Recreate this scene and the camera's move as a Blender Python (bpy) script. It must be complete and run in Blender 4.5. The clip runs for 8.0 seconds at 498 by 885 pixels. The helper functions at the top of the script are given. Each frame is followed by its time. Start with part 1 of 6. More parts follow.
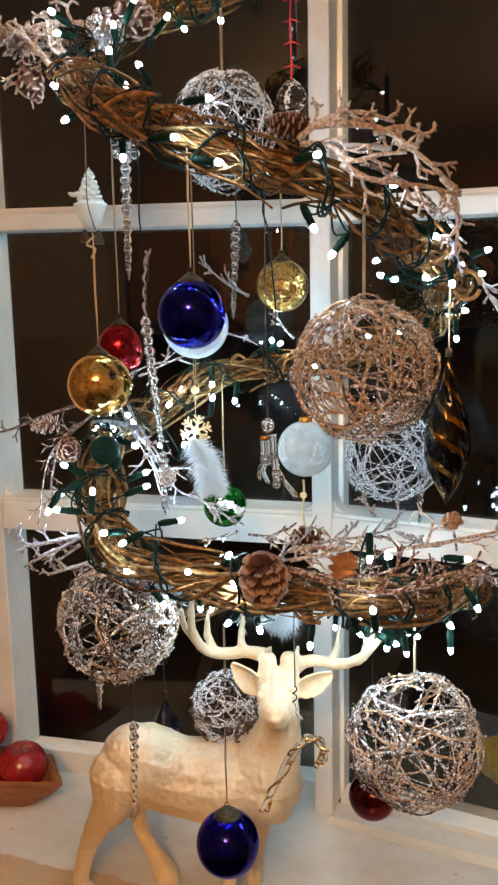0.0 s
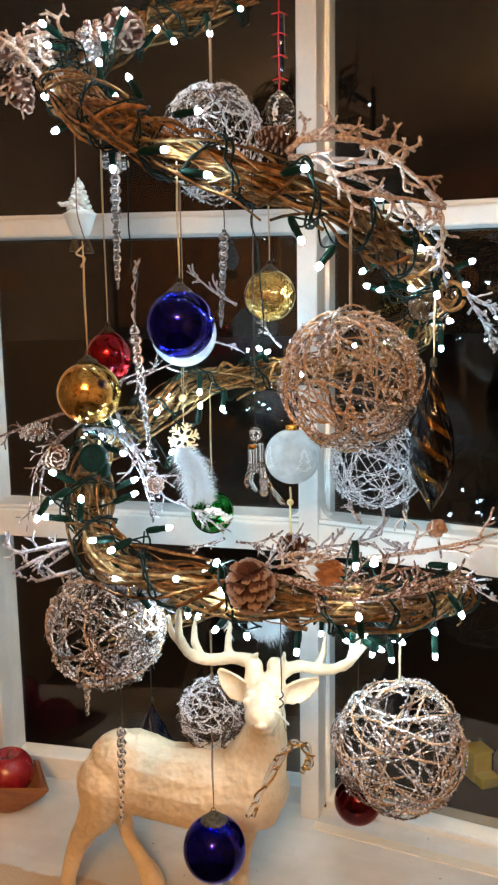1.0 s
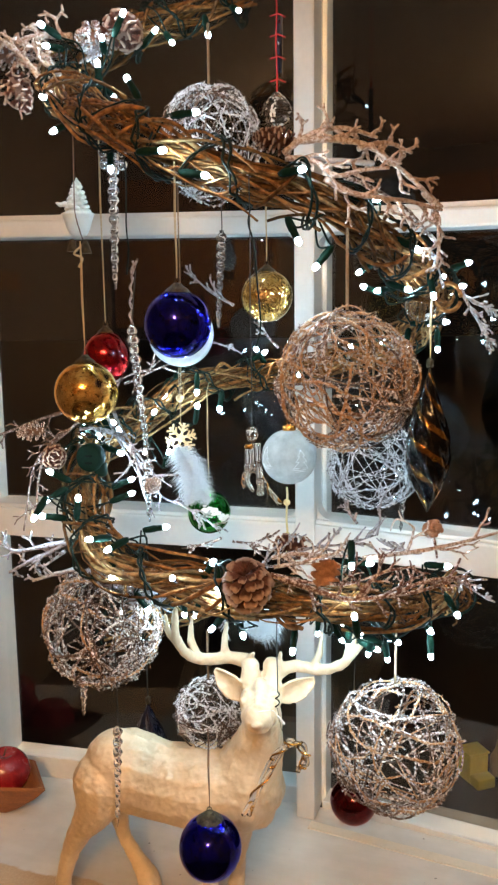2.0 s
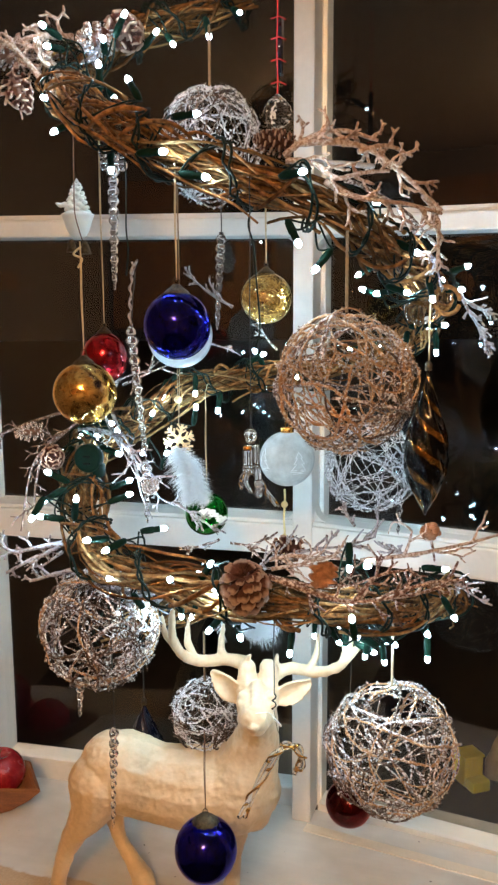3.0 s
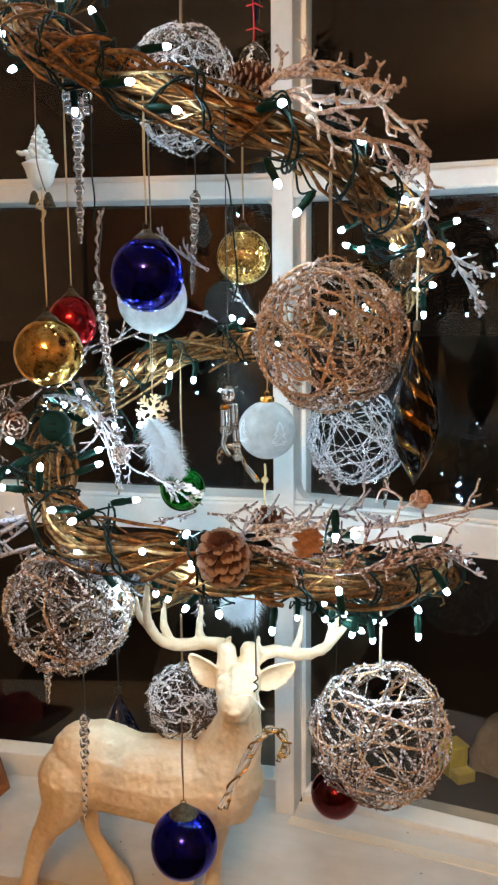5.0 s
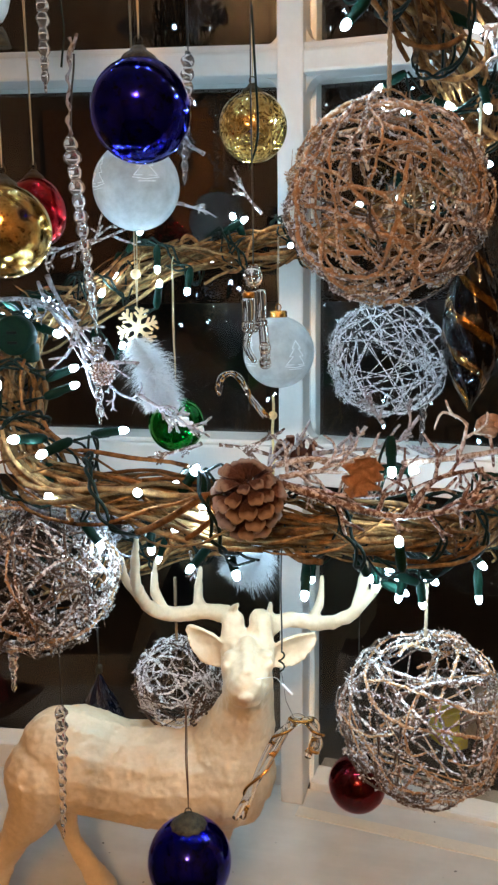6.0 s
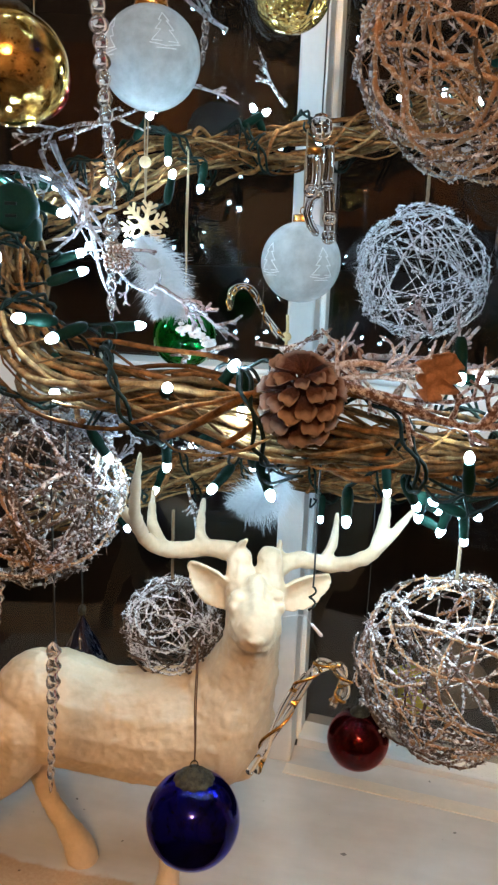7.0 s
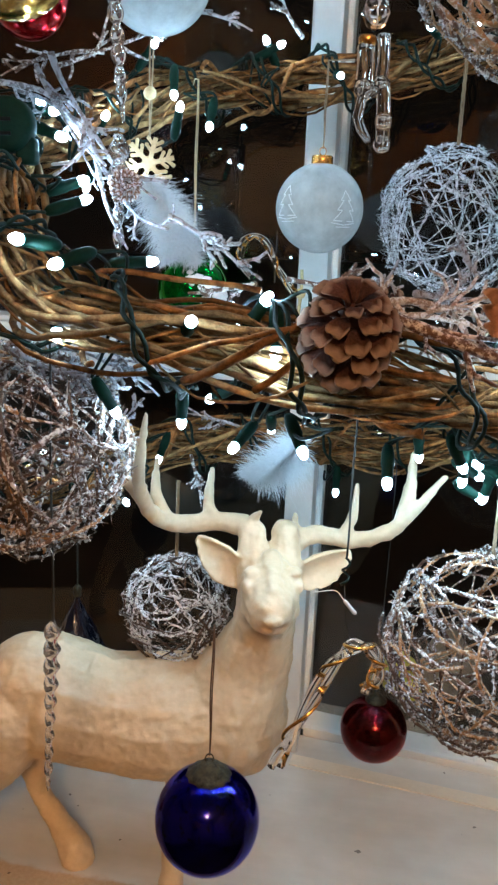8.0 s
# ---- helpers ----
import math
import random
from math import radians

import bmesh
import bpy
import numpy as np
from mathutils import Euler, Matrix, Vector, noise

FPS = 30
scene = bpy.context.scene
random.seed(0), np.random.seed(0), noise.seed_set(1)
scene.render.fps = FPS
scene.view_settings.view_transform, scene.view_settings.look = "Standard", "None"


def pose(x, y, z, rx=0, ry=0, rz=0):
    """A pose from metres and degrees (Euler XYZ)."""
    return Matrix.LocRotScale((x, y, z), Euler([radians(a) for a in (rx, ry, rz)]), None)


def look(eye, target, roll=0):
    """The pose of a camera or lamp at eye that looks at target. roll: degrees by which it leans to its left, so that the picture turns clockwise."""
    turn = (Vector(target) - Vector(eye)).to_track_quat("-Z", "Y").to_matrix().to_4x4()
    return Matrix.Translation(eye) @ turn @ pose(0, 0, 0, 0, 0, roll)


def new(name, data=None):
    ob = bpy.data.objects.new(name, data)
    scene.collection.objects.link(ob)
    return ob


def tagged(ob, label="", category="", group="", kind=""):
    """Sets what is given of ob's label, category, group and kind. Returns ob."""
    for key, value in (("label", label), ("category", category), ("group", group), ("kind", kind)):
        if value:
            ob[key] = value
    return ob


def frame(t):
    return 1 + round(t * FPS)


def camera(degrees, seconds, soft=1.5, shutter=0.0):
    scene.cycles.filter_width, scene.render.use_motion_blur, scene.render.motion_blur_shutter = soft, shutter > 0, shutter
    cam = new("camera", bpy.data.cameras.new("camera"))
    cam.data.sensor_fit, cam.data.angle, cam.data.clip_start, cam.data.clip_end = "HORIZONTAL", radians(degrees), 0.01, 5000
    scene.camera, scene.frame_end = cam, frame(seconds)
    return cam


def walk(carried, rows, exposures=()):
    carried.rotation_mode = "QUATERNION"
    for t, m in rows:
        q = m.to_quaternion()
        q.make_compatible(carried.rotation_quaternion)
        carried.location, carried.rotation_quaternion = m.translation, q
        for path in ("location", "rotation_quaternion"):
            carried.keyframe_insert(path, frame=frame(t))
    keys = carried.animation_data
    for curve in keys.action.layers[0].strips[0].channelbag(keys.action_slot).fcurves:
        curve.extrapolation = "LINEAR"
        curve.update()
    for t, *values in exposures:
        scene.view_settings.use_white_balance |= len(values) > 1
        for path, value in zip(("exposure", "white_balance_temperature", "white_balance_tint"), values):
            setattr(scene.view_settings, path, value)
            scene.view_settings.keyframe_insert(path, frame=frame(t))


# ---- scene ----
# The camera and its walk.
cam = camera(33.3, 8.0, soft=2.4)
PATH = [
    (0, (0.039, -0.024, 1.507), (-0.042, 1.949, 1.193), -1.2),
    (0.5, (0.037, -0.029, 1.509), (-0.022, 1.946, 1.201), -1.0),
    (1, (0.038, -0.033, 1.512), (-0.01, 1.943, 1.209), -0.9),
    (1.5, (0.039, -0.036, 1.511), (-0.007, 1.94, 1.209), -0.9),
    (3, (0.037, -0.036, 1.511), (0.003, 1.942, 1.215), -0.3),
    (3.5, (0.034, -0.033, 1.51), (-0.002, 1.944, 1.21), -0.4),
    (4, (0.029, -0.034, 1.5), (-0.008, 1.942, 1.192), -0.9),
    (4.5, (0.034, -0.022, 1.486), (0.021, 1.954, 1.181), -0.9),
    (4.7, (0.04, -0.017, 1.478), (0.04, 1.961, 1.182), -0.6),
    (5.8, (0.004, 0.178, 1.417), (0.079, 2.145, 1.065), -1.1),
    (6, (-0.007, 0.202, 1.396), (0.093, 2.164, 1.017), -0.7),
    (6.5, (-0.029, 0.245, 1.365), (0.135, 2.19, 0.93), 0.7),
    (7, (-0.059, 0.284, 1.336), (0.154, 2.219, 0.879), 2.2),
    (7.5, (-0.078, 0.309, 1.309), (0.157, 2.238, 0.839), 2.5),
    (8, (-0.079, 0.346, 1.297), (0.18, 2.271, 0.821), 2.6),
]
walk(cam, [(t, look(eye, target, roll)) for t, eye, target, roll in PATH], exposures=[(0, 1.21, 6180, 9), (1.0, 1.36, 6150, 9), (1.5, 1.36, 6130, 8.5), (3, 1.27, 6070, 8.5), (4.5, 1.26, 6020, 8.5), (6, 1.02, 5870, 8), (7, 1.02, 5750, 7.5), (7.5, 0.97, 5660, 7), (8, 0.84, 5580, 7)])

# ---- light ----
world = bpy.data.worlds.new("night")
scene.world = world
world.use_nodes = True
world.node_tree.nodes["Background"].inputs[0].default_value = (0.30, 0.22, 0.16, 1)
world.node_tree.nodes["Background"].inputs[1].default_value = 0.006
LED_POWER = 520.0       # the lens throws its light forwards
ROOM_POWER = 97.0

# The bay: two sashes that meet at the middle post. u runs along them to the right, n through them to the outside.
HINGE = Vector((0.097, 1.216, 0))
SILL = 0.70


def bay(yaw):
    return Matrix.Translation(HINGE) @ Matrix.Rotation(-radians(yaw), 4, "Z")


WIN, LEFT_SASH, RIGHT_SASH = bay(17.2), bay(10.5), bay(24.0)


# ---- materials ----
def nodes(name):
    m = bpy.data.materials.new(name)
    m.use_nodes = True
    t = m.node_tree
    return m, t, t.nodes["Principled BSDF"]


def add(t, kind, **kw):
    n = t.nodes.new(kind)
    for k, v in kw.items():
        n.inputs[k.replace("_", " ")].default_value = v
    return n


def noise_of(t, scale, detail=4.0, rough=0.6, coords="Object", stretch=None):
    tc = t.nodes.new("ShaderNodeTexCoord")
    n = add(t, "ShaderNodeTexNoise", Scale=scale, Detail=detail, Roughness=rough)
    if stretch:
        mp = add(t, "ShaderNodeMapping", Scale=stretch)
        t.links.new(tc.outputs[coords], mp.inputs[0])
        t.links.new(mp.outputs[0], n.inputs["Vector"])
    else:
        t.links.new(tc.outputs[coords], n.inputs["Vector"])
    return n


def ramp(t, src, stops):
    r = t.nodes.new("ShaderNodeValToRGB")
    e = r.color_ramp.elements
    while len(e) < len(stops):
        e.new(0.5)
    for el, (p, c) in zip(e, stops):
        el.position, el.color = p, (*c, 1) if len(c) == 3 else (c[0], c[0], c[0], 1)
    t.links.new(src, r.inputs[0])
    return r


def mixcol(t, a, b, fac, mode="MIX"):
    m = t.nodes.new("ShaderNodeMix")
    m.data_type, m.blend_type = "RGBA", mode
    for sock, v in ((0, fac), (6, a), (7, b)):
        if isinstance(v, bpy.types.NodeSocket):
            t.links.new(v, m.inputs[sock])
        else:
            m.inputs[sock].default_value = v if sock == 0 else (*v, 1)
    return m.outputs[2]


def surface(name, c1, c2, scale=60, fine=500, rough=0.6, rough2=None, bump=0.3, metal=0.0, coat=0.0, stretch=None,
            vary=0.0, dist=0.001, spec=0.5, grainy=0.8):
    """Two colours blended by a broad noise, darkened by a fine one, with relief and uneven gloss."""
    m, t, p = nodes(name)
    big, small = noise_of(t, scale, 4, 0.6, stretch=stretch), noise_of(t, fine, 3, 0.7)
    col = ramp(t, big.outputs[0], [(0.32, c1), (0.68, c2)]).outputs[0]
    grain = ramp(t, small.outputs[0], [(0.3, (0.72,)), (0.7, (1.12,))]).outputs[0]
    col = mixcol(t, col, grain, grainy, "MULTIPLY")
    if vary:
        oi = t.nodes.new("ShaderNodeObjectInfo")
        r = ramp(t, oi.outputs["Random"], [(0, (1 - vary,)), (1, (1 + vary,))])
        col = mixcol(t, col, r.outputs[0], 1.0, "MULTIPLY")
    t.links.new(col, p.inputs["Base Color"])
    rr = ramp(t, big.outputs[0], [(0.3, (rough,)), (0.7, (rough2 if rough2 is not None else rough + 0.12,))])
    t.links.new(rr.outputs[0], p.inputs["Roughness"])
    p.inputs["Metallic"].default_value, p.inputs["Coat Weight"].default_value = metal, coat
    p.inputs["Coat Roughness"].default_value = 0.06
    p.inputs["Specular IOR Level"].default_value = spec
    b = add(t, "ShaderNodeBump", Strength=bump, Distance=dist)
    t.links.new(small.outputs[0], b.inputs["Height"])
    t.links.new(b.outputs[0], p.inputs["Normal"])
    return m


def frosted(name, bark, frost, amount=0.5, scale=260, rough=0.75):
    """Twig bark with crusts of artificial frost in patches."""
    m, t, p = nodes(name)
    patch, fine = noise_of(t, scale, 5, 0.7), noise_of(t, 1400, 2, 0.6)
    mask = ramp(t, patch.outputs[0], [(0.62 - 0.3 * amount, (0.0,)), (0.70 - 0.3 * amount, (1.0,))]).outputs[0]
    body = mixcol(t, bark, tuple(c * 0.55 for c in bark), fine.outputs[0])
    t.links.new(mixcol(t, body, frost, mask), p.inputs["Base Color"])
    p.inputs["Roughness"].default_value = rough
    spark = ramp(t, fine.outputs[0], [(0.35, (0.16,)), (0.6, (rough,))])
    t.links.new(spark.outputs[0], p.inputs["Roughness"])
    b = add(t, "ShaderNodeBump", Strength=0.9, Distance=0.0012)
    t.links.new(patch.outputs[0], b.inputs["Height"])
    t.links.new(b.outputs[0], p.inputs["Normal"])
    return m


def silvered(name, colour, dark, metal=0.75, rough=0.08, speck=90, crackle=0.0, coat=1.0, tone=0.5, dimple=0.12):
    """Coloured mercury glass: a worn silvering under a clear glossy skin."""
    m, t, p = nodes(name)
    n = noise_of(t, speck, 6, 0.75)
    col = ramp(t, n.outputs[0], [(tone - 0.12, dark), (tone + 0.12, colour)]).outputs[0]
    worn = noise_of(t, speck * 4.5, 4, 0.7)
    holes = ramp(t, worn.outputs[0], [(0.36, (0.0,)), (0.44, (1.0,))]).outputs[0]
    col = mixcol(t, tuple(0.25 * c for c in dark), col, holes)
    t.links.new(col, p.inputs["Base Color"])
    p.inputs["Metallic"].default_value, p.inputs["Roughness"].default_value = metal, rough
    p.inputs["Coat Weight"].default_value, p.inputs["Coat Roughness"].default_value = coat, 0.03
    top = max(colour)
    p.inputs["Specular Tint"].default_value = (*[0.12 + 0.88 * c / top for c in colour], 1) if metal > 0.85 else (1, 1, 1, 1)
    if crackle:
        tc = t.nodes.new("ShaderNodeTexCoord")
        v = add(t, "ShaderNodeTexVoronoi", Scale=150.0)
        v.feature = "DISTANCE_TO_EDGE"
        t.links.new(tc.outputs["Object"], v.inputs["Vector"])
        b = add(t, "ShaderNodeBump", Strength=crackle, Distance=0.002)
        t.links.new(v.outputs[0], b.inputs["Height"])
        t.links.new(b.outputs[0], p.inputs["Normal"])
    else:
        b = add(t, "ShaderNodeBump", Strength=dimple, Distance=0.002)
        t.links.new(n.outputs[0], b.inputs["Height"])
        t.links.new(b.outputs[0], p.inputs["Normal"])
    return m


def clear(name, colour=(1, 1, 1), rough=0.02, ior=1.49, bump=0.0):
    m, t, p = nodes(name)
    p.inputs["Base Color"].default_value = (*colour, 1)
    p.inputs["Transmission Weight"].default_value = 1.0
    p.inputs["Roughness"].default_value, p.inputs["IOR"].default_value = rough, ior
    if bump:
        n = noise_of(t, 220, 3, 0.6)
        b = add(t, "ShaderNodeBump", Strength=bump, Distance=0.002)
        t.links.new(n.outputs[0], b.inputs["Height"])
        t.links.new(b.outputs[0], p.inputs["Normal"])
    return m


def milky(name, colour, through_part=0.5, rough=0.35, scale=70, low=0.8):
    """Thin frosted or feathery stuff that lets light through."""
    m, t, p = nodes(name)
    n = noise_of(t, scale, 5, 0.65)
    col = ramp(t, n.outputs[0], [(0.3, tuple(c * low for c in colour)), (0.7, colour)]).outputs[0]
    t.links.new(col, p.inputs["Base Color"])
    p.inputs["Roughness"].default_value = rough
    tr = t.nodes.new("ShaderNodeBsdfTranslucent")
    t.links.new(col, tr.inputs[0])
    mx = t.nodes.new("ShaderNodeMixShader")
    mx.inputs[0].default_value = through_part
    t.links.new(p.outputs[0], mx.inputs[1])
    t.links.new(tr.outputs[0], mx.inputs[2])
    t.links.new(mx.outputs[0], t.nodes["Material Output"].inputs[0])
    return m


def glow(name, colour, strength):
    m, t, p = nodes(name)
    p.inputs["Base Color"].default_value = (*colour, 1)
    p.inputs["Emission Color"].default_value = (*colour, 1)
    p.inputs["Emission Strength"].default_value = strength
    return m


PAINT = surface("white_paint", (0.66, 0.645, 0.61), (0.76, 0.745, 0.71), 9, 120, 0.34, 0.46, 0.10, grainy=0.14)
CASING = surface("cream_paint", (0.70, 0.60, 0.46), (0.76, 0.66, 0.52), 8, 200, 0.45, 0.55, 0.10, grainy=0.2)
WALL = surface("wall_plaster", (0.205, 0.172, 0.150), (0.26, 0.218, 0.190), 5, 140, 0.8, 0.9, 0.2)
CEIL = surface("ceiling_plaster", (0.76, 0.68, 0.58), (0.82, 0.74, 0.64), 5, 140, 0.85, 0.9, 0.2)
FLOOR = surface("floor_boards", (0.016, 0.010, 0.006), (0.028, 0.017, 0.010), 4, 90, 0.6, 0.7, 0.2, stretch=(1, 8, 1))
CABINET = surface("oak_cabinet", (0.24, 0.12, 0.05), (0.34, 0.18, 0.08), 6, 110, 0.4, 0.5, 0.2, stretch=(8, 8, 1))
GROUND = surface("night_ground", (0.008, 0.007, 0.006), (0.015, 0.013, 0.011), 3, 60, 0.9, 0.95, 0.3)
LEDGE = surface("weathered_ledge", (0.22, 0.19, 0.15), (0.34, 0.30, 0.24), 9, 160, 0.75, 0.9, 0.3)
STRAW = surface("pale_vine_bark", (0.085, 0.042, 0.016), (0.33, 0.205, 0.085), 130, 900, 0.75, 0.9, 0.9, vary=0.45, spec=0.1)
VINE = surface("grapevine_bark", (0.055, 0.023, 0.008), (0.33, 0.155, 0.050), 130, 900, 0.78, 0.92, 0.9, vary=0.55, spec=0.1)
FROST_TWIG = frosted("frosted_bark", (0.13, 0.075, 0.05), (0.62, 0.60, 0.60), 0.45)
SNOWY_TWIG = frosted("snowy_bark", (0.16, 0.115, 0.10), (0.36, 0.345, 0.37), 0.68)
PINK_TWIG = frosted("dusted_brown_bark", (0.15, 0.065, 0.040), (0.56, 0.47, 0.44), 0.46)
ICY_TWIG = frosted("icy_bark", (0.22, 0.20, 0.21), (0.50, 0.50, 0.54), 0.55, 300, 0.4)
HANG_TWIG = frosted("brown_frosted_bark", (0.12, 0.075, 0.055), (0.36, 0.32, 0.33), 0.35)
CORAL = frosted("dusted_coral_bark", (0.36, 0.225, 0.150), (0.56, 0.455, 0.39), 0.55, 300)
BALL_BROWN = frosted("jute_twig", (0.44, 0.23, 0.095), (0.68, 0.55, 0.42), 0.34, 300)
BALL_WHITE = frosted("iced_twig", (0.17, 0.095, 0.06), (0.76, 0.71, 0.68), 0.44, 240)
BALL_DARK = frosted("bare_dark_twig", (0.075, 0.040, 0.022), (0.34, 0.27, 0.22), 0.25, 380)
BALL_GREY = frosted("silvered_twig", (0.085, 0.065, 0.055), (0.80, 0.80, 0.83), 0.66, 330)
GLITTER = surface("ice_glitter", (0.44, 0.44, 0.46), (0.66, 0.66, 0.68), 300, 900, 0.12, 0.3, 0.2, metal=0.12)
GREEN_WIRE = surface("green_wire", (0.002, 0.007, 0.004), (0.003, 0.011, 0.007), 80, 400, 0.55, 0.65, 0.05, spec=0.16)
SLOT_BLACK = surface("slot_black", (0.003, 0.003, 0.003), (0.006, 0.006, 0.006), 90, 500, 0.7, 0.8, 0.05, spec=0.1)
PLUG_GREEN = surface("plug_green", (0.002, 0.011, 0.007), (0.004, 0.018, 0.011), 90, 500, 0.6, 0.7, 0.05, spec=0.08)
GREEN_SOCKET = surface("green_socket", (0.002, 0.012, 0.007), (0.003, 0.019, 0.011), 90, 500, 0.55, 0.65, 0.05, spec=0.08)
LED = glow("led_bulb", (0.62, 0.88, 1.0), 22.0)
LED_TIP = glow("led_lens", (0.60, 0.86, 1.0), LED_POWER)
LAMP = glow("warm_lamp", (1.0, 0.56, 0.24), 1.0)
BLUE = silvered("cobalt_glass", (0.002, 0.001, 0.30), (0.0008, 0.0003, 0.07), 0.95, 0.03, 34, coat=0.35, dimple=0.26, tone=0.50)
GOLD = silvered("gold_mercury_glass", (0.95, 0.66, 0.20), (0.42, 0.17, 0.012), 0.97, 0.05, 60, coat=0.6, dimple=0.20, tone=0.47)
AMBER = silvered("crackled_amber_glass", (0.92, 0.64, 0.21), (0.48, 0.28, 0.05), 0.9, 0.10, 120, crackle=0.7, coat=0.6)
RED = silvered("red_mercury_glass", (0.42, 0.005, 0.012), (0.20, 0.002, 0.005), 0.93, 0.06, 70, coat=0.5, dimple=0.25)
DEEP_RED = silvered("deep_red_glass", (0.085, 0.002, 0.004), (0.030, 0.0008, 0.0018), 0.9, 0.12, 60, dimple=0.25, coat=0.3)
GREEN_GLASS = silvered("green_glass", (0.005, 0.24, 0.016), (0.002, 0.07, 0.005), 0.9, 0.06, 60, coat=0.4)
NAVY = silvered("navy_glass", (0.007, 0.012, 0.032), (0.002, 0.004, 0.012), 0.5, 0.10, 60)


def swirled(name, centre, stripe, ground, pitch):
    """Smoky glass with a stripe of leaf that winds round an upright axis."""
    m, t, p = nodes(name)
    tc, xyz = t.nodes.new("ShaderNodeTexCoord"), t.nodes.new("ShaderNodeSeparateXYZ")
    mp = add(t, "ShaderNodeMapping", Location=(-centre[0], -centre[1], 0))
    t.links.new(tc.outputs["Object"], mp.inputs[0])
    t.links.new(mp.outputs[0], xyz.inputs[0])

    def calc(op, a, b):
        q = t.nodes.new("ShaderNodeMath")
        q.operation = op
        for i, v in enumerate((a, b)):
            if isinstance(v, bpy.types.NodeSocket):
                t.links.new(v, q.inputs[i])
            else:
                q.inputs[i].default_value = v
        return q.outputs[0]
    grain = noise_of(t, 60, 5, 0.7)
    turn = calc("ADD", calc("MULTIPLY", calc("ARCTAN2", xyz.outputs[1], xyz.outputs[0]), 3.0), calc("MULTIPLY", xyz.outputs[2], pitch))
    wave = calc("SINE", calc("ADD", turn, calc("MULTIPLY", grain.outputs[0], 1.6)), 0.0)
    mask = ramp(t, wave, [(0.62, (0.0,)), (0.82, (1.0,))]).outputs[0]
    leaf_col = ramp(t, grain.outputs[0], [(0.40, tuple(c * 0.25 for c in stripe)), (0.60, stripe)]).outputs[0]
    t.links.new(mixcol(t, ground, leaf_col, mask), p.inputs["Base Color"])
    p.inputs["Metallic"].default_value, p.inputs["Roughness"].default_value = 0.92, 0.06
    p.inputs["Coat Weight"].default_value, p.inputs["Coat Roughness"].default_value = 0.3, 0.02
    b = add(t, "ShaderNodeBump", Strength=0.5, Distance=0.002)
    t.links.new(wave, b.inputs["Height"])
    t.links.new(b.outputs[0], p.inputs["Normal"])
    return m


DARK_AMBER = swirled("smoky_amber_swirl", (0.2255, 0.930), (0.34, 0.155, 0.022), (0.006, 0.005, 0.005), 190.0)
OLD_BRASS = surface("aged_brass", (0.024, 0.017, 0.011), (0.12, 0.085, 0.044), 260, 1100, 0.42, 0.6, 1.0, metal=0.85)
BRASS = surface("polished_brass", (0.70, 0.36, 0.08), (0.82, 0.46, 0.12), 90, 600, 0.2, 0.3, 0.1, metal=1.0)
GOLD_CORD = surface("gold_cord", (0.46, 0.35, 0.19), (0.62, 0.50, 0.31), 300, 1500, 0.35, 0.5, 0.5, metal=0.5)
BROWN_CORD = surface("brown_cord", (0.10, 0.055, 0.03), (0.18, 0.10, 0.06), 300, 1500, 0.5, 0.6, 0.4)
GREY_WIRE = surface("dark_wire", (0.03, 0.03, 0.03), (0.06, 0.06, 0.055), 300, 900, 0.35, 0.45, 0.1, metal=0.6)
JUTE = surface("jute_string", (0.22, 0.15, 0.085), (0.33, 0.24, 0.145), 200, 1600, 0.85, 0.95, 1.0)
RED_CORD = surface("red_cord", (0.50, 0.012, 0.015), (0.62, 0.03, 0.03), 200, 1200, 0.7, 0.8, 0.5)
ICE = clear("clear_acrylic", (0.96, 0.97, 1.0), 0.05, 1.5, 0.15)
ICE.node_tree.nodes["Principled BSDF"].inputs["Transmission Weight"].default_value = 0.96
CRYSTAL = clear("cut_crystal", (1, 1, 1), 0.0, 1.52)
PANE = clear("window_glass", (0.96, 0.98, 0.97), 0.0, 1.5)
FROST = milky("frosted_glass", (0.86, 0.89, 0.89), 0.52, 0.20, 55, 0.66)
FROST.node_tree.nodes["Principled BSDF"].inputs["Coat Weight"].default_value = 0.5
FROST.node_tree.nodes["Principled BSDF"].inputs["Transmission Weight"].default_value = 0.40
FROST.node_tree.nodes["Principled BSDF"].inputs["IOR"].default_value = 1.12
ETCH = surface("etched_line", (0.85, 0.90, 0.92), (0.95, 0.97, 0.98), 200, 900, 0.6, 0.7, 0.2)
PORCELAIN = surface("white_bisque", (0.78, 0.76, 0.74), (0.86, 0.85, 0.83), 60, 500, 0.35, 0.45, 0.2, grainy=0.25)
BISQUE = milky("thin_white_bisque", (0.84, 0.86, 0.83), 0.42, 0.3, 60, 0.85)
FEATHER = milky("white_down", (0.97, 0.98, 0.99), 0.55, 0.8, 300)
DEER = surface("cream_plaster", (0.63, 0.465, 0.285), (0.72, 0.56, 0.365), 24, 230, 0.36, 0.48, 0.22, dist=0.0012, grainy=0.22)
WOOD_LIGHT = surface("birch_plywood", (0.46, 0.32, 0.16), (0.56, 0.41, 0.22), 60, 500, 0.6, 0.7, 0.3)
BOWL_WOOD = surface("carved_wood", (0.20, 0.070, 0.020), (0.32, 0.125, 0.040), 18, 300, 0.42, 0.55, 0.3, stretch=(1, 1, 7))
APPLE = surface("apple_skin", (0.22, 0.006, 0.012), (0.40, 0.02, 0.02), 40, 500, 0.22, 0.3, 0.05, coat=0.3)
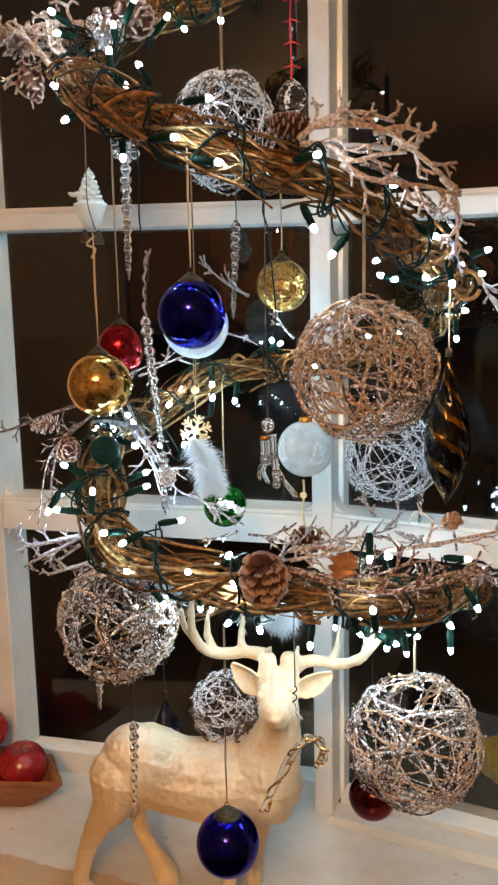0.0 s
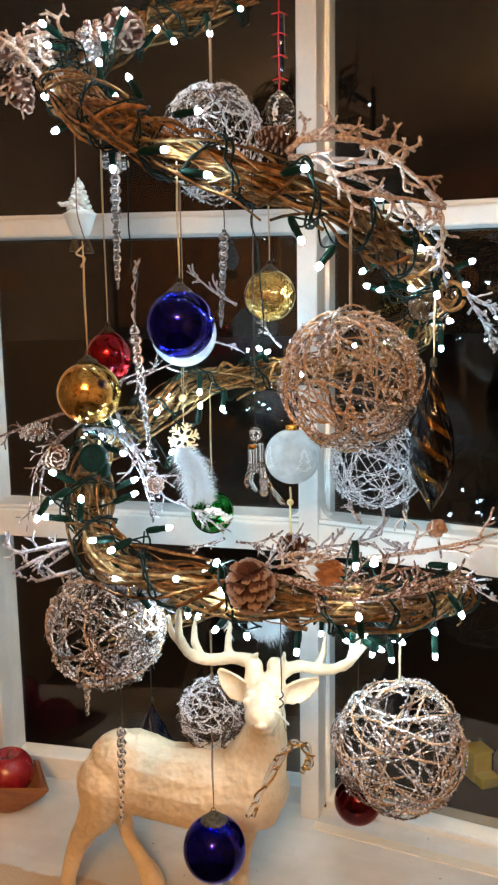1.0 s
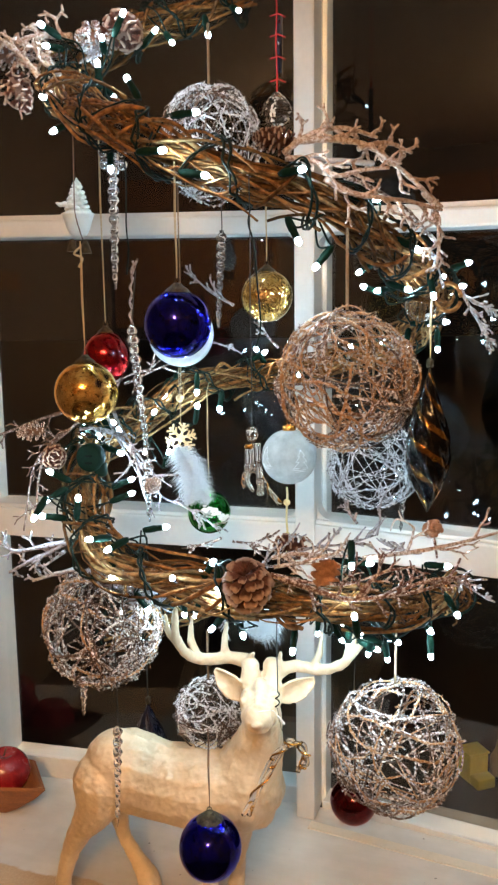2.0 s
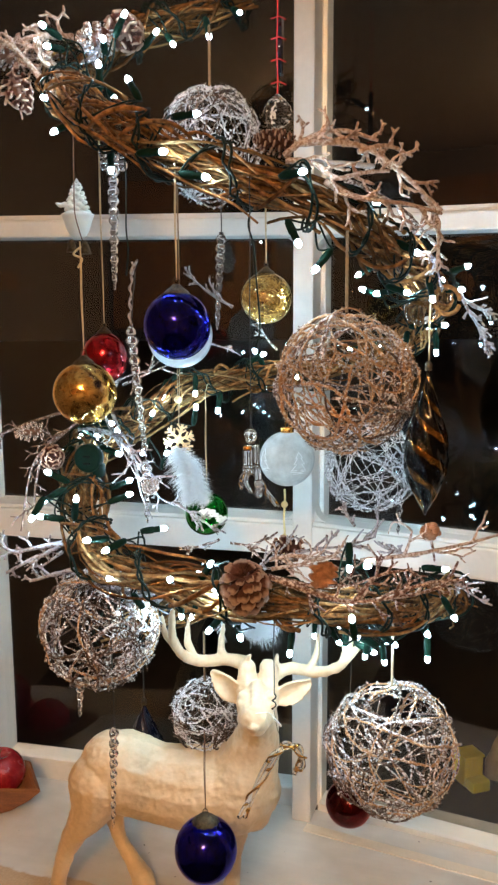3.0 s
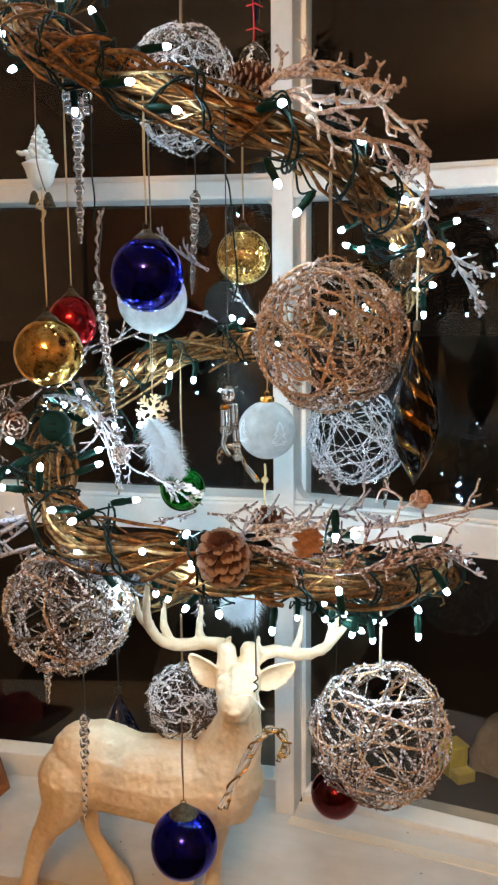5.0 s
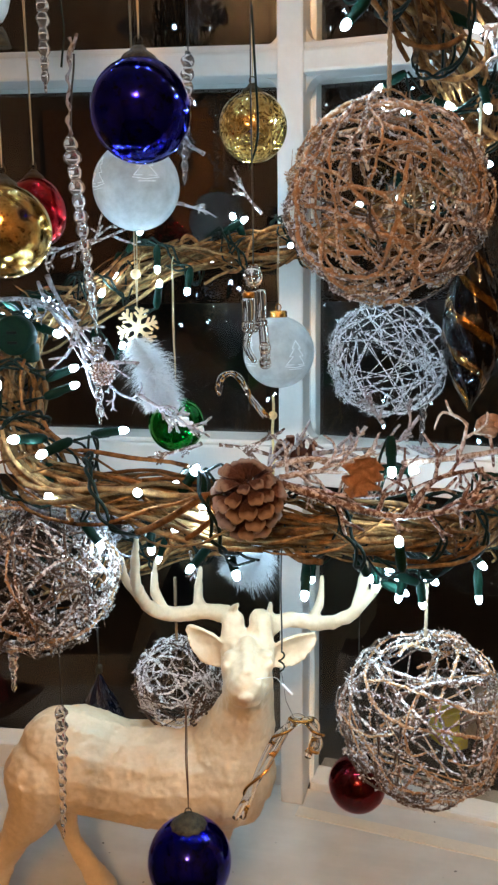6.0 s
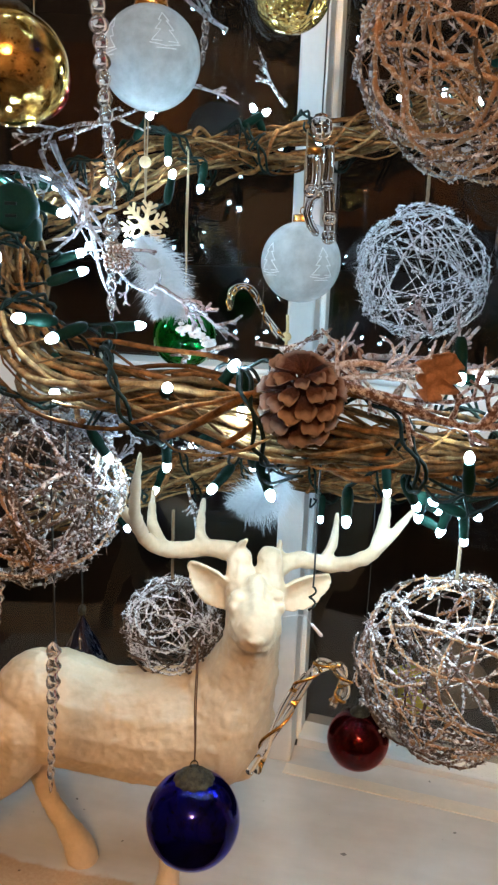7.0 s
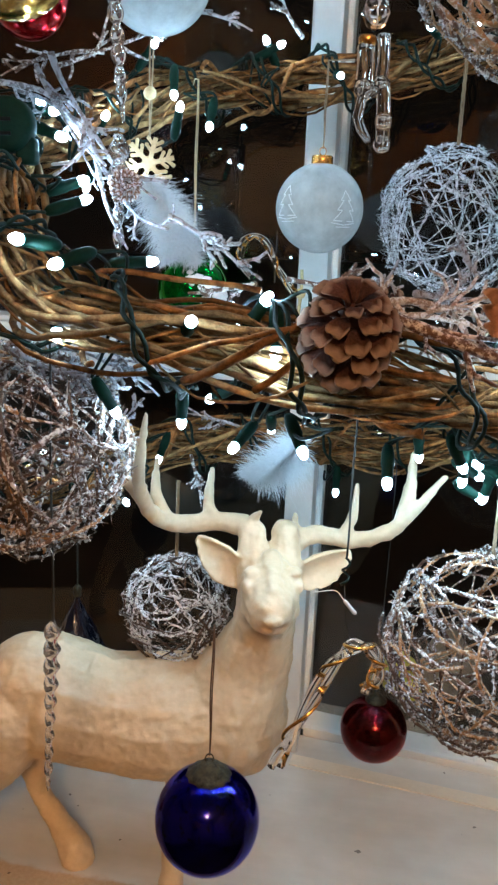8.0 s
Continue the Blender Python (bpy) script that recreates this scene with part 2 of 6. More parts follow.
STEM = surface("apple_stem", (0.10, 0.06, 0.03), (0.16, 0.10, 0.05), 200, 900, 0.8, 0.9, 0.4)
CONE = surface("pine_cone_scale", (0.045, 0.015, 0.010), (0.17, 0.068, 0.045), 3.2, 17, 0.75, 0.9, 1.0, vary=0.35, spec=0.2, dist=0.0012, grainy=1.0)
CONE_ICED = frosted("iced_pine_cone", (0.24, 0.12, 0.065), (0.80, 0.79, 0.81), 0.50, 2.6)
def pale_tips():
    """The scales of a cone bleach towards their tips."""
    t = CONE.node_tree
    p = t.nodes["Principled BSDF"]
    col = p.inputs["Base Color"].links[0].from_socket
    tc, xyz = t.nodes.new("ShaderNodeTexCoord"), t.nodes.new("ShaderNodeSeparateXYZ")
    t.links.new(tc.outputs["Object"], xyz.inputs[0])
    tip = ramp(t, xyz.outputs[1], [(0.87, (0.0,)), (1.03, (0.85,))]).outputs[0]
    t.links.new(mixcol(t, col, (0.40, 0.27, 0.20), tip), p.inputs["Base Color"])


pale_tips()
LEAF = surface("dry_rust_leaf", (0.28, 0.125, 0.060), (0.44, 0.225, 0.120), 190, 800, 0.7, 0.8, 0.7)
YELLOW = surface("yellow_plastic", (0.72, 0.62, 0.03), (0.84, 0.73, 0.05), 20, 200, 0.5, 0.6, 0.1)
BEAD = surface("yellowed_bead", (0.66, 0.55, 0.25), (0.76, 0.66, 0.36), 90, 500, 0.4, 0.5, 0.1)


def sill_paint():
    """Old white paint, rubbed off to the bare wood in patches towards the front."""
    m, t, p = nodes("worn_sill_paint")
    tc = t.nodes.new("ShaderNodeTexCoord")
    big, small = noise_of(t, 9, 5, 0.6), noise_of(t, 240, 3, 0.7)
    streak = noise_of(t, 22, 4, 0.6, stretch=(0.35, 2.4, 1))
    paint = ramp(t, big.outputs[0], [(0.3, (0.62, 0.57, 0.50)), (0.7, (0.78, 0.74, 0.68))]).outputs[0]
    paint = mixcol(t, paint, ramp(t, streak.outputs[0], [(0.3, (0.93,)), (0.7, (1.03,))]).outputs[0], 0.8, "MULTIPLY")
    bare = ramp(t, small.outputs[0], [(0.3, (0.50, 0.34, 0.20)), (0.7, (0.60, 0.43, 0.27))]).outputs[0]
    xyz = t.nodes.new("ShaderNodeSeparateXYZ")
    t.links.new(tc.outputs["Object"], xyz.inputs[0])
    # worn in one long patch where the feet of the figure have stood
    def band(sock, lo, hi):
        a = t.nodes.new("ShaderNodeMapRange")
        a.interpolation_type = "SMOOTHSTEP"
        a.inputs["From Min"].default_value, a.inputs["From Max"].default_value = lo, hi
        t.links.new(sock, a.inputs["Value"])
        return a.outputs[0]
    def mul(a, b, op="MULTIPLY"):
        q = t.nodes.new("ShaderNodeMath")
        q.operation = op
        for i, v in enumerate((a, b)):
            if isinstance(v, bpy.types.NodeSocket):
                t.links.new(v, q.inputs[i])
            else:
                q.inputs[i].default_value = v
        return q.outputs[0]
    wob = mul(mul(big.outputs[0], 0.5, "SUBTRACT"), 0.05)
    y = mul(xyz.outputs[1], wob, "ADD")
    x = mul(xyz.outputs[0], wob, "ADD")
    worn = mul(band(y, -0.243, -0.250), mul(band(x, -0.10, -0.12), band(x, -0.52, -0.50)))
    speck = noise_of(t, 75, 2, 0.5)
    dots = ramp(t, speck.outputs[0], [(0.755, (1.0,)), (0.770, (0.25,))]).outputs[0]
    col = mixcol(t, mixcol(t, paint, bare, worn), dots, 0.85, "MULTIPLY")
    t.links.new(col, p.inputs["Base Color"])
    p.inputs["Coat Weight"].default_value, p.inputs["Coat Roughness"].default_value = 0.6, 0.13
    r = ramp(t, big.outputs[0], [(0.3, (0.14,)), (0.7, (0.24,))])
    t.links.new(r.outputs[0], p.inputs["Roughness"])
    b = add(t, "ShaderNodeBump", Strength=0.08, Distance=0.001)
    t.links.new(streak.outputs[0], b.inputs["Height"])
    t.links.new(b.outputs[0], p.inputs["Normal"])
    return m


SILL_PAINT = sill_paint()


# ---- mesh tools ----
class Geo:
    """Collects vertices and faces of one mesh."""

    def __init__(self):
        self.v, self.f = [], []

    def tube(self, pts, radii, sides=6, caps=True):
        pts = [Vector(p) for p in pts]
        n = len(pts)
        if isinstance(radii, (int, float)):
            radii = [radii] * n
        start = len(self.v)
        tan = (pts[1] - pts[0]).normalized()
        side = tan.orthogonal().normalized()
        for i, p in enumerate(pts):
            nt = (pts[min(i + 1, n - 1)] - pts[max(i - 1, 0)])
            nt = nt.normalized() if nt.length > 1e-9 else tan
            side = (side - nt * side.dot(nt))
            side = side.normalized() if side.length > 1e-6 else nt.orthogonal().normalized()
            up = nt.cross(side)
            for k in range(sides):
                a = 2 * math.pi * k / sides
                self.v.append(p + (side * math.cos(a) + up * math.sin(a)) * radii[i])
            tan = nt
        for i in range(n - 1):
            for k in range(sides):
                a, b = start + i * sides + k, start + i * sides + (k + 1) % sides
                self.f.append((a, b, b + sides, a + sides))
        if caps:
            self.f.append(tuple(start + k for k in reversed(range(sides))))
            self.f.append(tuple(start + (n - 1) * sides + k for k in range(sides)))
        return self

    def lathe(self, prof, segs=24, m=None, ribs=0, depth=0.0, twist=0.0):
        """prof: (radius, height) from the bottom to the top, round z, then moved by m."""
        m = m or Matrix()
        start = len(self.v)
        for j, (r, z) in enumerate(prof):
            for k in range(segs):
                a = 2 * math.pi * k / segs
                rr = r * (1 + depth * math.cos(ribs * (a + twist * j))) if ribs else r
                a += 0 if ribs else twist * j
                self.v.append(m @ Vector((rr * math.cos(a), rr * math.sin(a), z)))
        for j in range(len(prof) - 1):
            for k in range(segs):
                a, b = start + j * segs + k, start + j * segs + (k + 1) % segs
                self.f.append((a, b, b + segs, a + segs))
        self.f.append(tuple(start + k for k in reversed(range(segs))))
        self.f.append(tuple(start + (len(prof) - 1) * segs + k for k in range(segs)))
        return self

    def ball(self, c, r, segs=16, rings=10, scale=(1, 1, 1), m=None):
        prof = [(max(math.sin(math.pi * j / rings), 0.02) * 1.0, -math.cos(math.pi * j / rings)) for j in range(rings + 1)]
        t = Matrix.Translation(c) @ (m or Matrix()) @ Matrix.Diagonal((r * scale[0], r * scale[1], r * scale[2], 1))
        return self.lathe(prof, segs, t)

    def crumb(self, c, r, g):
        c = Vector(c)
        s = len(self.v)
        q = Euler((g.uniform(0, 6), g.uniform(0, 6), g.uniform(0, 6))).to_matrix()
        for d in ((1, 0, 0), (-0.5, 0.8, 0), (-0.5, -0.8, 0), (0, 0, 1.0)):
            self.v.append(c + q @ Vector(d) * r * g.uniform(0.7, 1.3))
        self.f += [(s, s + 1, s + 2), (s, s + 3, s + 1), (s + 1, s + 3, s + 2), (s + 2, s + 3, s)]
        return self

    def box(self, lo, hi, bevel=0.003, m=None):
        """A box with its twelve edges bevelled."""
        bm = bmesh.new()
        bmesh.ops.create_cube(bm, size=1)
        lo, hi = Vector(lo), Vector(hi)
        for v in bm.verts:
            v.co = Vector((lo[i] + (v.co[i] + 0.5) * (hi[i] - lo[i]) for i in range(3)))
        if bevel:
            bmesh.ops.bevel(bm, geom=bm.edges[:], offset=bevel, segments=2, profile=0.6, affect="EDGES")
        s = len(self.v)
        bm.verts.index_update()
        self.v += [(m @ v.co) if m else v.co.copy() for v in bm.verts]
        self.f += [tuple(s + v.index for v in f.verts) for f in bm.faces]
        bm.free()
        return self

    def mesh(self, name, material, smooth=True):
        me = bpy.data.meshes.new(name)
        me.from_pydata([tuple(v) for v in self.v], [], self.f)
        me.materials.append(material)
        if smooth:
            me.polygons.foreach_set("use_smooth", [True] * len(me.polygons))
        me.update()
        return me


def thing(name, label, category, group="", kind="", place=None):
    """An empty at a thing's base, for its parts."""
    ob = new(name)
    ob.empty_display_size = 0.01
    if place is not None:
        ob.matrix_world = place if isinstance(place, Matrix) else Matrix.Translation(place)
    return tagged(ob, label, category, group, kind)


def part(name, geo, material, parent, label="", smooth=True):
    """One mesh object in world coordinates under a thing or part."""
    ob = new(name, geo.mesh(name, material, smooth) if isinstance(geo, Geo) else geo)
    ob.parent = parent
    if parent is not None:
        ob.matrix_parent_inverse = parent.matrix_basis.inverted() if parent.parent is None else Matrix()
    if label:
        ob["label"] = label
    return ob


def single(name, geo, material, label, category, group="", kind="", smooth=True):
    return tagged(new(name, geo.mesh(name, material, smooth)), label, category, group, kind)


def spline(pts, per=12):
    """A Catmull-Rom curve through the points."""
    pts = [Vector(p) for p in pts]
    q = [pts[0] * 2 - pts[1]] + pts + [pts[-1] * 2 - pts[-2]]
    out = []
    for i in range(1, len(q) - 2):
        for k in range(per):
            t = k / per
            a, b, c, d = q[i - 1], q[i], q[i + 1], q[i + 2]
            out.append(0.5 * ((2 * b) + (c - a) * t + (2 * a - 5 * b + 4 * c - d) * t * t + (3 * b - a - 3 * c + d) * t ** 3))
    return out + [pts[-1]]


def blunt(pts, radii, sides=6):
    """One closed twig with a rounded tip."""
    pts, radii = [Vector(p) for p in pts], list(radii)
    d = (pts[-1] - pts[-2]).normalized()
    e = radii[-1]
    return Geo().tube(pts + [pts[-1] + d * e * 0.6, pts[-1] + d * e], radii + [e * 0.8, e * 0.3], sides)


def aim(p, d):
    """A pose at p whose z axis points along d."""
    return Matrix.Translation(p) @ Vector(d).to_track_quat("Z", "Y").to_matrix().to_4x4()


# ---- the room and the window ----
def slab(name, lo, hi, material, label, category, bevel=0.002):
    ob = single(name, Geo().box(lo, hi, bevel), material, label, category, kind="structure", smooth=False)
    ob.matrix_world = WIN
    return ob


ROOM_L, ROOM_R, ROOM_B = -1.15, 1.55, -3.6
slab("floor", (ROOM_L, ROOM_B, -0.05), (ROOM_R, 0.12, 0.0), FLOOR, "dark brown wooden floor of the room", "floor")
slab("ceiling", (ROOM_L, ROOM_B, 2.45), (ROOM_R, 0.12, 2.55), CEIL, "pale plaster ceiling of the room", "ceiling")
slab("wall_west", (ROOM_L - 0.1, ROOM_B, 0), (ROOM_L, 0.10, 2.45), WALL, "dull brown plaster side wall", "wall")
slab("wall_east", (ROOM_R, ROOM_B, 0), (ROOM_R + 0.1, 0.10, 2.45), WALL, "dull brown plaster side wall", "wall")
slab("wall_south", (ROOM_L, ROOM_B - 0.1, 0), (ROOM_R, ROOM_B, 2.45), WALL, "dull brown plaster wall behind the walk", "wall")
GL, GR, GT = -0.539, 0.62, 2.06                 # the glazed opening
JL, JR = GL - 0.034, GR + 0.055                 # the opening in the wall
POST = 0.0155                                   # half the width of the middle post
FRONT, GLASS, BACK = 0.0, 0.046, 0.085
FALL = Matrix(((1, 0, 0, 0), (0, 1, 0, 0), (-0.016, 0, 1, 0), (0, 0, 0, 1)))    # the old sashes have sagged
wall = thing("wall_north", "cream wall around the wide window", "wall", kind="structure")
case = thing("trim", "cream painted casing around the window", "trim", kind="structure")
window = thing("window_1", "white painted wooden bay window with large dark panes at night", "window", kind="structure")


def fillet(cu, su, cz, sz, m):
    """A rounded paint fillet in a corner of a light."""
    g, r, k = Geo(), 0.021, 6
    pts = [(cu, cz)] + [(cu + su * r * (1 - math.sin(i * math.pi / 2 / k)), cz + sz * r * (1 - math.cos(i * math.pi / 2 / k))) for i in range(k + 1)]
    for n in (0.018, GLASS - 0.004):
        g.v += [m @ Vector((p[0], n, p[1])) for p in pts]
    c = len(pts)
    g.f += [tuple(range(c)), tuple(c + i for i in reversed(range(c)))]
    g.f += [(i, (i + 1) % c, c + (i + 1) % c, c + i) for i in range(c)]
    part("corner_fillet", g, PAINT, window, smooth=False)


def sash(m, a, b, jamb, wall_end, foot):
    """One side of the bay: its wall, casing, frame, bars and panes between a and b."""
    def bar(name, lo, hi, mm, bevel=0.003, material=PAINT, to=window):
        lo, hi = (min(lo[0], hi[0]), lo[1], lo[2]), (max(lo[0], hi[0]), hi[1], hi[2])
        return part(name, Geo().box(lo, hi, bevel, mm), material, to, smooth=False)
    out = 1 if jamb > 0 else -1
    glazed = b if jamb > 0 else a
    bar("wall_panel", (wall_end, 0.0, 0), (jamb, 0.12, 2.45), m, 0.0, CASING, wall)
    bar("wall_panel", (jamb, 0.0, GT + 0.05), (0, 0.12, 2.45), m, 0.0, CASING, wall)
    bar("wall_panel", (jamb, 0.0, 0), (0, 0.12, SILL - 0.036), m, 0.0, CASING, wall)
    bar("side_casing", (jamb + out * 0.004, -0.018, SILL), (jamb + out * 0.075, 0.0, GT + 0.12), m, 0.004, CASING, case)
    bar("head_casing", (jamb, -0.018, GT + 0.05), (0, 0.0, GT + 0.12), m, 0.004, CASING, case)
    bar("side_frame", (glazed, 0.004, SILL), (jamb, BACK, GT + 0.05), m)
    bar("head_frame", (a, 0.004, GT), (b, BACK, GT + 0.05), m)
    tilt = m @ FALL
    bar("bottom_rail", (a, 0.040, SILL - 0.02), (b, BACK, foot), tilt, 0.002)
    for z0, z1, bead in ((1.630, 1.657, 0.008), (1.145, 1.193, 0.006)):
        bar("glazing_bar", (a, FRONT + 0.002, z0), (b, GLASS - 0.003, z1), tilt, 0.004)
        bar("glazing_bead", (a, FRONT + 0.008, z1), (b, GLASS - 0.003, z1 + bead), tilt, 0.002)
        bar("glazing_bar_back", (a, GLASS + 0.009, z0 + 0.003), (b, BACK, z1 + bead - 0.003), tilt)
    for z0, z1 in ((foot, 1.145), (1.199, 1.630), (1.665, GT)):
        for cu, su in ((a, 1), (b, -1)):
            if z0 != foot:
                fillet(cu, su, z0, 1, tilt)
            fillet(cu, su, z1, -1, tilt)
        pane = bar("pane", (a - 0.003, GLASS, z0 - 0.016), (b + 0.003, GLASS + 0.004, z1 + 0.016), tilt, 0.0, PANE)
        pane.visible_shadow = False


sash(LEFT_SASH, GL, -POST + 0.002, JL, ROOM_L - 0.08, 0.730)
sash(RIGHT_SASH, POST - 0.002, GR, JR, ROOM_R + 0.08, 0.712)
part("mullion", Geo().box((-POST, FRONT - 0.002, SILL), (POST, GLASS + 0.004, GT), 0.003, WIN), PAINT, window, smooth=False)
part("mullion_back", Geo().box((-POST - 0.004, GLASS + 0.006, SILL), (POST + 0.007, BACK + 0.006, GT), 0.003, WIN), PAINT, window, smooth=False)


def sill_board():
    """The deep sill: a board whose back edge follows the bay."""
    rim = [WIN @ Vector((JL - 0.25, -0.37, 0)), WIN @ Vector((JR + 0.25, -0.37, 0)), RIGHT_SASH @ Vector((JR + 0.20, 0.0392, 0)),
           WIN @ Vector((0, 0.0395, 0)), LEFT_SASH @ Vector((JL - 0.20, 0.0392, 0))]
    bm = bmesh.new()
    low = [bm.verts.new((p.x, p.y, SILL - 0.035)) for p in rim]
    top = [bm.verts.new((p.x, p.y, SILL)) for p in rim]
    bm.faces.new(low[::-1])
    bm.faces.new(top)
    for i in range(5):
        bm.faces.new((low[i], low[(i + 1) % 5], top[(i + 1) % 5], top[i]))
    bmesh.ops.bevel(bm, geom=[e for e in bm.edges if e.verts[0].co.z == e.verts[1].co.z == SILL], offset=0.004, segments=2, affect="EDGES")
    me = bpy.data.meshes.new("window_sill")
    bm.to_mesh(me)
    bm.free()
    me.materials.append(SILL_PAINT)
    me.transform(WIN.inverted())
    ob = tagged(new("window_sill", me), "deep white painted wooden sill with worn patches", "sill", "", "structure")
    ob.matrix_world = WIN


sill_board()
single("sill_strip", Geo().box((0.012, -0.0245, SILL - 0.02), (JR + 0.1, -0.0035, SILL + 0.0016), 0.001, RIGHT_SASH), CASING, "narrow tan wooden strip along the foot of the window", "trim", kind="structure", smooth=False)
slab("sill_base", (JL - 0.25, -0.34, 0.0), (JR + 0.25, -0.10, SILL - 0.036), CASING, "cream boarded base under the deep sill", "cabinet")

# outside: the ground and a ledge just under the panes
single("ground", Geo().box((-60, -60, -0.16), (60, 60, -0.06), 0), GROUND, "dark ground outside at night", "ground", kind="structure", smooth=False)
ledge = thing("outside_ledge", "dim weathered wooden sill outside the window", "sill", kind="structure")
part("board", Geo().box((JL - 0.1, 0.088, SILL - 0.036), (-0.005, 0.168, SILL - 0.012), 0.004, LEFT_SASH), LEDGE, ledge, smooth=False)
part("board", Geo().box((0.005, 0.088, SILL - 0.036), (JR + 0.1, 0.146, SILL - 0.012), 0.004, RIGHT_SASH), LEDGE, ledge, smooth=False)

BOARD = surface("dark_weathered_board", (0.045, 0.032, 0.022), (0.13, 0.095, 0.06), 30, 220, 0.8, 0.9, 0.8, stretch=(4, 4, 0.6))
ob = single("weathered_board", Geo().box((-0.082, 0.100, SILL - 0.012), (-0.018, 0.120, 0.815), 0.003, LEFT_SASH), BOARD, "dark weathered board standing on the outside sill", "board")

# kitchen cupboards behind the walk, which the panes reflect
cup = thing("wall_cabinet", "oak wall cupboard with two panelled doors", "cabinet", "cupboards in the room")
bx = (ROOM_L + 0.02, ROOM_B + 0.01, 1.45)
part("body", Geo().box(bx, (bx[0] + 0.9, bx[1] + 0.32, 2.25), 0.003, WIN), CABINET, cup, smooth=False)
for k in range(2):
    d = part("door", Geo().box((bx[0] + 0.01 + 0.445 * k, bx[1] + 0.321, 1.46), (bx[0] + 0.445 + 0.445 * k, bx[1] + 0.342, 2.24), 0.004, WIN), CABINET, cup, smooth=False)
    part("handle", Geo().box((bx[0] + 0.40 + 0.09 * k, bx[1] + 0.343, 1.55), (bx[0] + 0.412 + 0.09 * k, bx[1] + 0.36, 1.65), 0.003, WIN), OLD_BRASS, d)

shelf = thing("wall_shelf", "reddish wooden shelf on two brackets on the side wall", "shelf")
part("board", Geo().box((ROOM_L + 0.002, -1.30, 1.60), (ROOM_L + 0.20, -0.62, 1.66), 0.004, WIN), CABINET, shelf, smooth=False)
for n in (-1.15, -0.80):
    part("bracket", Geo().box((ROOM_L + 0.002, n - 0.012, 1.48), (ROOM_L + 0.14, n + 0.012, 1.598), 0.003, WIN), CABINET, shelf, smooth=False)

# the ceiling lamp whose warm light falls on the front of everything
lamp_at = Vector((-0.25, -1.22, 2.45))
lamp = thing("ceiling_lamp", "round white ceiling lamp with a warm glass shade", "lamp", place=lamp_at)
part("base_plate", Geo().lathe([(0.05, -0.02), (0.055, 0.0)], 32, Matrix.Translation(lamp_at)), PAINT, lamp)
part("rod", Geo().tube([lamp_at + Vector((0, 0, -0.02)), lamp_at + Vector((0, 0, -0.09))], 0.008, 10), OLD_BRASS, lamp)
shade = [(0.01, -0.18), (0.07, -0.174), (0.12, -0.15), (0.145, -0.115), (0.13, -0.095), (0.05, -0.088)]
part("shade", Geo().lathe(shade, 40, Matrix.Translation(lamp_at)), LAMP, lamp, "glowing warm glass shade")
LAMP.node_tree.nodes["Principled BSDF"].inputs["Emission Strength"].default_value = ROOM_POWER

# ---- the grapevine spiral ----
COIL = [
    (0.030, 1.080, 1.907),
    (-0.070, 1.050, 1.872),
    (-0.128, 1.020, 1.842),
    (-0.175, 0.980, 1.801),
    (-0.174, 0.900, 1.750),
    (-0.110, 0.820, 1.701),
    (-0.046, 0.780, 1.665),
    (0.006, 0.770, 1.645),
    (0.058, 0.770, 1.628),
    (0.106, 0.790, 1.612),
    (0.155, 0.840, 1.587),
    (0.214, 0.930, 1.561),
    (0.248, 1.020, 1.522),
    (0.217, 1.080, 1.480),
    (0.148, 1.120, 1.446),
    (0.056, 1.140, 1.435),
    (-0.008, 1.140, 1.425),
    (-0.077, 1.120, 1.408),
    (-0.126, 1.070, 1.379),
    (-0.173, 1.000, 1.360),
    (-0.176, 0.922, 1.338),
    (-0.166, 0.874, 1.305),
    (-0.152, 0.836, 1.275),
    (-0.128, 0.808, 1.258),
    (-0.095, 0.788, 1.251),
    (-0.047, 0.776, 1.245),
    (0.008, 0.772, 1.231),
    (0.070, 0.775, 1.221),
    (0.140, 0.800, 1.211),
    (0.211, 0.870, 1.192),
    (0.262, 0.950, 1.175),
    (0.275, 1.020, 1.145),
    (0.235, 1.075, 1.118),
    (0.165, 1.115, 1.102),
    (0.063, 1.145, 1.100),
    (-0.050, 1.150, 1.095),
    (-0.130, 1.110, 1.085),
    (-0.180, 1.050, 1.075),
]
AXIS = spline(COIL, 14)
LEN = [0.0]
for p, q in zip(AXIS, AXIS[1:]):
    LEN.append(LEN[-1] + (q - p).length)
TOTAL = LEN[-1]
THICK = 0.0225


def along(s):
    """The coil's axis at s metres along it, and its direction."""
    s = min(max(s, 0.0), TOTAL)
    i = max(0, min(int(np.searchsorted(LEN, s)) - 1, len(AXIS) - 2))
    k = (s - LEN[i]) / max(LEN[i + 1] - LEN[i], 1e-9)
    return AXIS[i].lerp(AXIS[i + 1], k), (AXIS[i + 1] - AXIS[i]).normalized()


def ring_point(s, a, r):
    p, d = along(s)
    side = d.cross(Vector((0, 0, 1))).normalized()
    up = side.cross(d)
    return p + (side * math.cos(a) + up * math.sin(a)) * r


def nearest(p):
    """How far along the coil its axis passes nearest to p."""
    p = Vector(p)
    return LEN[min(range(len(AXIS)), key=lambda i: (AXIS[i] - p).length)]


